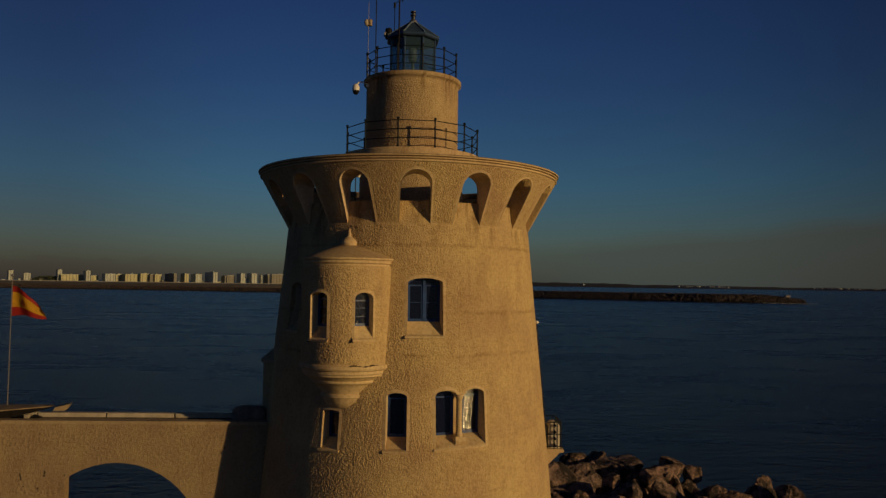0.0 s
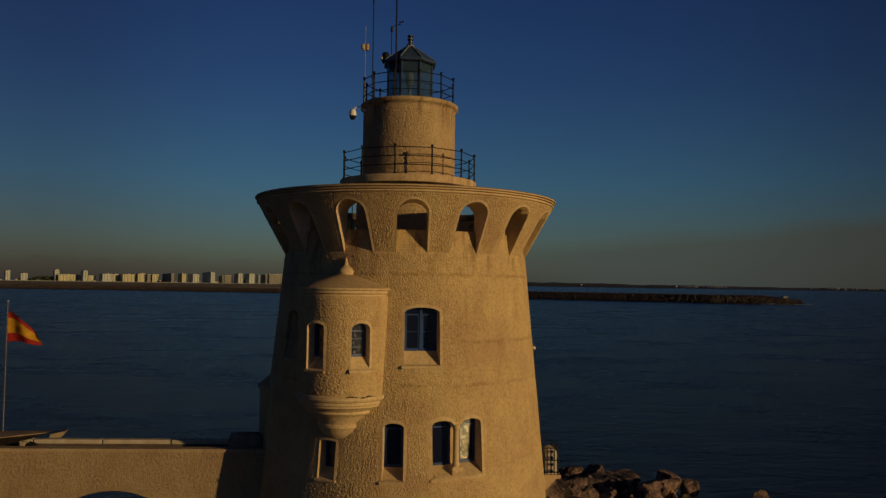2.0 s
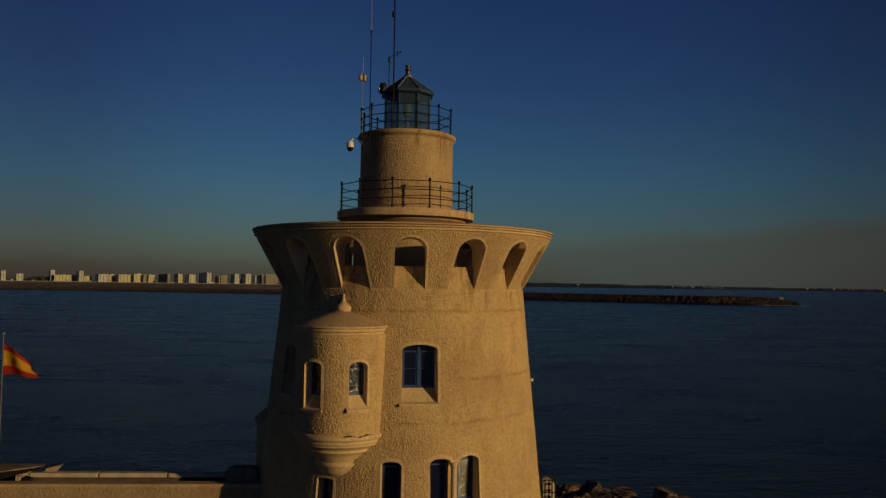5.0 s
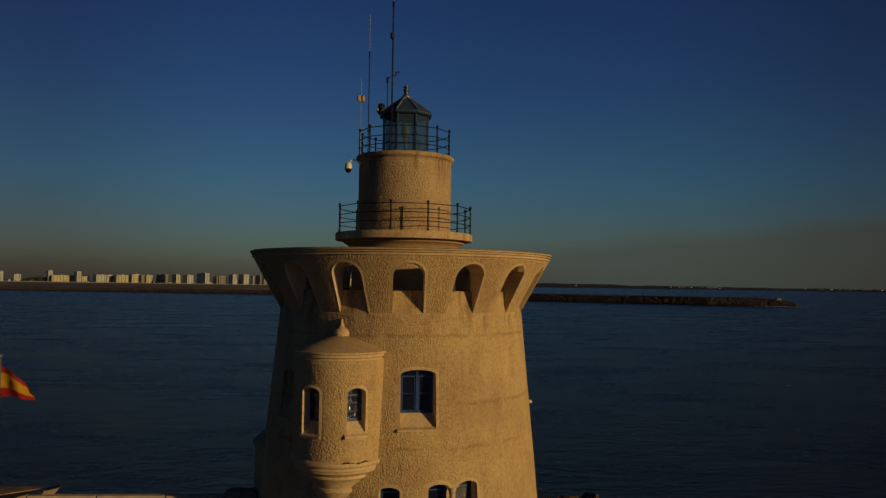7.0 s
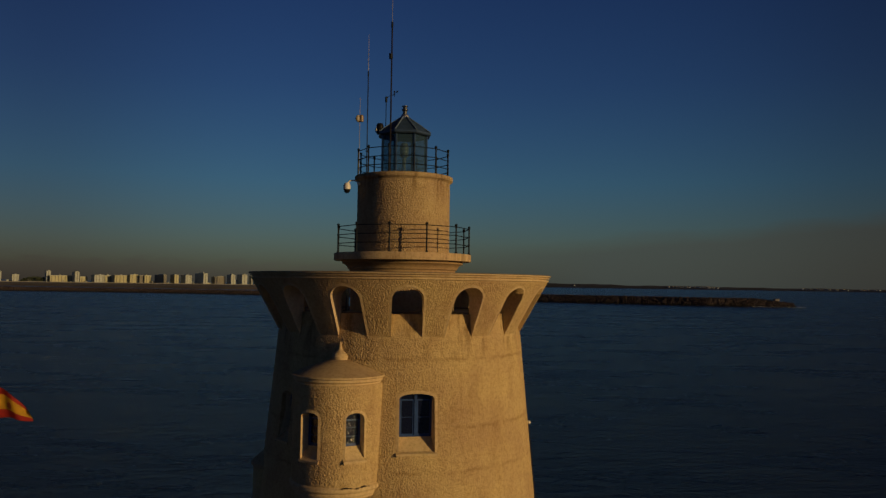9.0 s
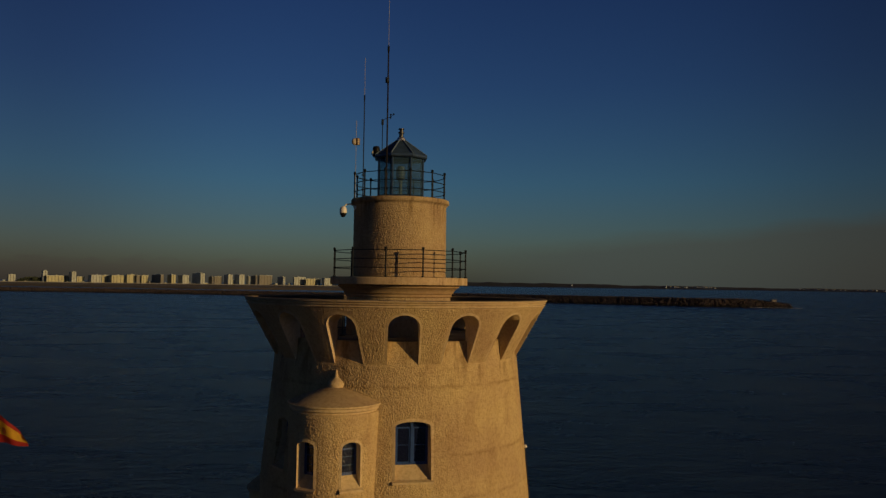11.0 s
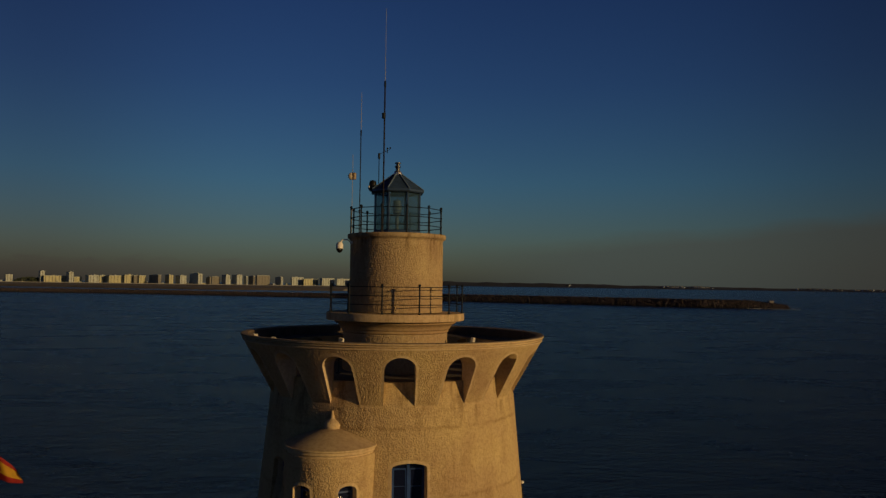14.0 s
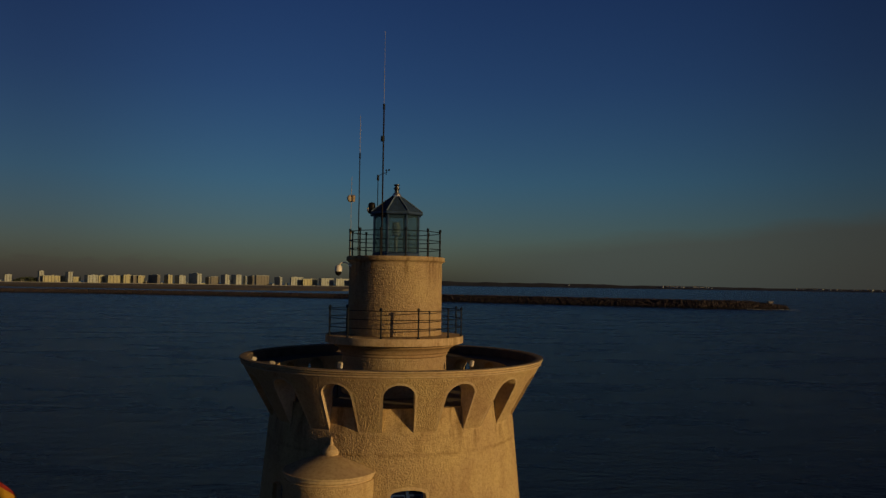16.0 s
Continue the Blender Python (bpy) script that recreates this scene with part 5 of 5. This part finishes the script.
M_FOAM = plain("white foam", (0.5, 0.52, 0.55), 0.8, 0, 0.2, 1.0, 0)
breakwater()
bc = thing("beacon", (392, 752, 7.3), "small dull grey harbour beacon on the breakwater head", "beacon")
part("hut", boxed(-2.4, 2.4, -2.4, 2.4, -1, 0.7, bevel=0.1), M_DULL, bc)
part("roof", boxed(-2.8, 2.8, -2.8, 2.8, 0.7, 1.1, bevel=0.1), M_DULL, bc)


def shore_h(u):
    return 40 - 17 * min(1, u * 1.6) + 5 * noise.noise((u * 14, 3.1, 0)) + 3 * noise.noise((u * 60, 7.7, 0))


def coast():
    """A low strip of land behind the breakwater."""
    bm = bmesh.new()
    front = [(-2600, 2050), (-1500, 2000), (-900, 1950), (-420, 1800), (-130, 1900), (-60, 2500), (60, 2950)]
    back = [(-2600, 3700), (-1500, 3700), (-900, 3700), (-420, 3650), (-130, 3600), (0, 3500), (90, 3300)]
    f = [bm.verts.new((x, y, -1)) for x, y in front]
    g = [bm.verts.new((x, y + 30, 5.0)) for x, y in front]
    h = [bm.verts.new((x, y, 8.0)) for x, y in back]
    for i in range(len(front) - 1):
        bm.faces.new([f[i], f[i + 1], g[i + 1], g[i]])
        bm.faces.new([g[i], g[i + 1], h[i + 1], h[i]])
    add("coast", bm, M_SAND, None, "low sandy coast behind the breakwater", False, "land", "", "structure")
    bm = bmesh.new()
    n = 160
    rows = []
    for i in range(n + 1):
        u = i / n
        a = radians(1 + 41 * u)
        d = 4780 - 250 * u
        h = shore_h(u)
        x, y = math.sin(a), math.cos(a)
        rows.append([bm.verts.new((x * (d + o), y * (d + o), z)) for o, z in ((-60, 5), (0, h * 0.72), (40, h), (140, 4))])
    for p, q in zip(rows, rows[1:]):
        for k in range(3):
            bm.faces.new([p[k], q[k], q[k + 1], p[k + 1]])
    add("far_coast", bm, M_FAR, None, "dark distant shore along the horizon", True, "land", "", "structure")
    r = random.Random(21)
    for u, k in ((0.3, 1), (0.463, 7), (0.48, 14), (0.51, 14), (0.53, 9), (0.68, 4), (0.70, 12), (0.725, 8), (0.765, 9), (0.785, 6)):
        for i in range(k):
            v = u + r.uniform(-0.012, 0.012)
            a = radians(1 + 41 * v)
            d = 4775 - 250 * v
            w, h = r.uniform(2, 7), r.uniform(1.5, 4)
            t = thing("far_house", Matrix.Translation((math.sin(a) * d, math.cos(a) * d, shore_h(v) * 0.72)) @ pose(0, 0, 0, 0, 0, r.uniform(20, 50)), "tiny white house on the distant shore", "house", "houses of the distant shore")
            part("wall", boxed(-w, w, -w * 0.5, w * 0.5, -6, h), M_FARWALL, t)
            part("roof", boxed(-w - 0.5, w + 0.5, -w * 0.5 - 0.5, w * 0.5 + 0.5, h, h + 0.8), M_GREY, t)


def beach():
    bm = bmesh.new()
    box(bm, -1750, 60, TOWN_D - 90, TOWN_D - 40, 4.0, 8.6)
    add("beach", bm, M_BEACH, None, "pale sandy promenade below the far town", False, "land", "", "structure")


TOWN_D = 3000.0
M_BEACH = plain("pale sand", (0.36, 0.37, 0.36), 0.95, 0, 0.25, 0.02, 0)
beach()
# far wall colours lean to blue and green to offset the orange sun
M_FARWALL = plain("blue-tinted white wall", (0.3, 0.38, 0.5), 0.9, 0, 0.2, 0.1, 0)
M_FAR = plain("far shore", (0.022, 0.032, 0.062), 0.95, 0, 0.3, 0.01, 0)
M_BLD = [plain("pale apartment wall", (0.40, 0.45, 0.44), 0.85, 0, 0.2, 0.1, 0), plain("cream apartment wall", (0.45, 0.45, 0.30), 0.85, 0, 0.12, 0.1, 0), plain("brown apartment wall", (0.2, 0.2, 0.185), 0.85, 0, 0.12, 0.1, 0)]
coast()
M_WIN = plain("shaded loggia", (0.05, 0.05, 0.055), 0.5, 0, 0.2, 0.2, 0)
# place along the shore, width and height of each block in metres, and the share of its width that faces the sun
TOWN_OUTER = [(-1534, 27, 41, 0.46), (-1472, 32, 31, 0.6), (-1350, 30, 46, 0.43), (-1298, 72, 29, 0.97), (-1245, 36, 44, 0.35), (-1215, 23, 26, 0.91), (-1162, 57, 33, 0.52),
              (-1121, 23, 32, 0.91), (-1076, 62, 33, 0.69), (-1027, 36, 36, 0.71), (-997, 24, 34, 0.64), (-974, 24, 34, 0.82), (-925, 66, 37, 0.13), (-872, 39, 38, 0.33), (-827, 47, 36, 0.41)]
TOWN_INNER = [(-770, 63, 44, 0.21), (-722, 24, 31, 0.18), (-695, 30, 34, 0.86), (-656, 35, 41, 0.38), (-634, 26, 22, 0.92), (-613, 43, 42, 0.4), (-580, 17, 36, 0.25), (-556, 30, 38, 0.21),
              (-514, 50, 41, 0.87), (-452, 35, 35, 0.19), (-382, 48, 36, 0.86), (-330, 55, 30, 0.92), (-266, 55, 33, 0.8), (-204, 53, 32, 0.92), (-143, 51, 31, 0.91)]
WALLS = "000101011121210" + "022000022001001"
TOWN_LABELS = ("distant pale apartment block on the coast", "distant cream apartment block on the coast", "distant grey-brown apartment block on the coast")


def apartment(mid, width, h, lit, wall):
    base = 6.0
    r = random.Random(mid * 7 + 1)
    t = thing("apartment_block", (mid, TOWN_D, base - 1), TOWN_LABELS[wall], "building", "apartment blocks of the far town")
    w = width / 2
    az = r.uniform(32, 42)
    turn = pose(0, 0, 0, 0, 0, az)
    lit = min(0.93, lit)
    h -= 2.0
    p, q = lit * w / math.cos(radians(az)), (1 - lit) * w / math.sin(radians(az))
    part("wall", boxed(-p, p, -q, q, 0, h, turn), M_BLD[wall], t)
    part("parapet", boxed(-p - 0.5, p + 0.5, -q - 0.5, q + 0.5, h, h + 1.0, turn), M_BLD[0], t)
    if h > 24:
        for k in range(r.choice((1, 1, 2))):
            u = r.uniform(-0.6, 0.3) * p
            part("roof_housing", boxed(u, u + min(p, 6) * 0.8, -q * 0.5, q * 0.4, h + 1.0, h + r.uniform(2.5, 4.0), turn), M_BLD[r.choice((0, wall))], t)
    k = max(1, int(p / 5.5))
    for i in range(k):                         # stacked loggias of the sunny front
        u = -p + 2 * p * (i + 0.5) / k + r.uniform(-0.6, 0.6)
        part("loggia", boxed(u - 1.0, u + 1.0, -q - 0.3, -q + 0.5, 3, h - 1.5, turn), M_WIN, t)
    for i in range(1, int(h / 6.2)):           # balcony slabs, every second storey
        part("balcony", boxed(-p * 0.94, p * 0.94, -q - 1.0, -q, i * 6.2, i * 6.2 + 0.5, turn), M_BLD[wall], t)


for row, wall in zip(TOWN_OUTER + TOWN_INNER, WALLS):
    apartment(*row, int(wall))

# low houses in front of and between the blocks
infill = random.Random(33)
for i in range(34):
    apartment(-1550 + 43 * i + infill.randint(-16, 16), infill.randint(8, 22), infill.randint(6, 12), infill.uniform(0.4, 0.9), infill.choice((0, 0, 0, 1, 2)))


def grove():
    """Dark trees between the town's outer blocks."""
    r = random.Random(8)
    bm = bmesh.new()
    for _ in range(150):
        x = r.uniform(-1446, -1366)
        top = 16 + 9 * math.sin((x + 1446) / 80 * 2.2)
        s = r.uniform(2.0, 4.5)
        m = Matrix.LocRotScale((x, TOWN_D + r.uniform(-15, 25), r.uniform(6, top)), Euler((r.uniform(0, 6), r.uniform(0, 6), 0)), (s * 1.2, s, s * r.uniform(0.7, 1.1)))
        bmesh.ops.create_icosphere(bm, subdivisions=1, radius=1.0, matrix=m)
    for v in bm.verts:
        v.co += Vector((r.uniform(-0.6, 0.6), 0, r.uniform(-0.6, 0.6)))
    add("far_trees", bm, plain("dark pine green", (0.035, 0.05, 0.03), 0.9, 0, 0.4, 0.2, 0), None, "dark clump of pines among the far blocks", False, "trees", "", "stuff")


grove()
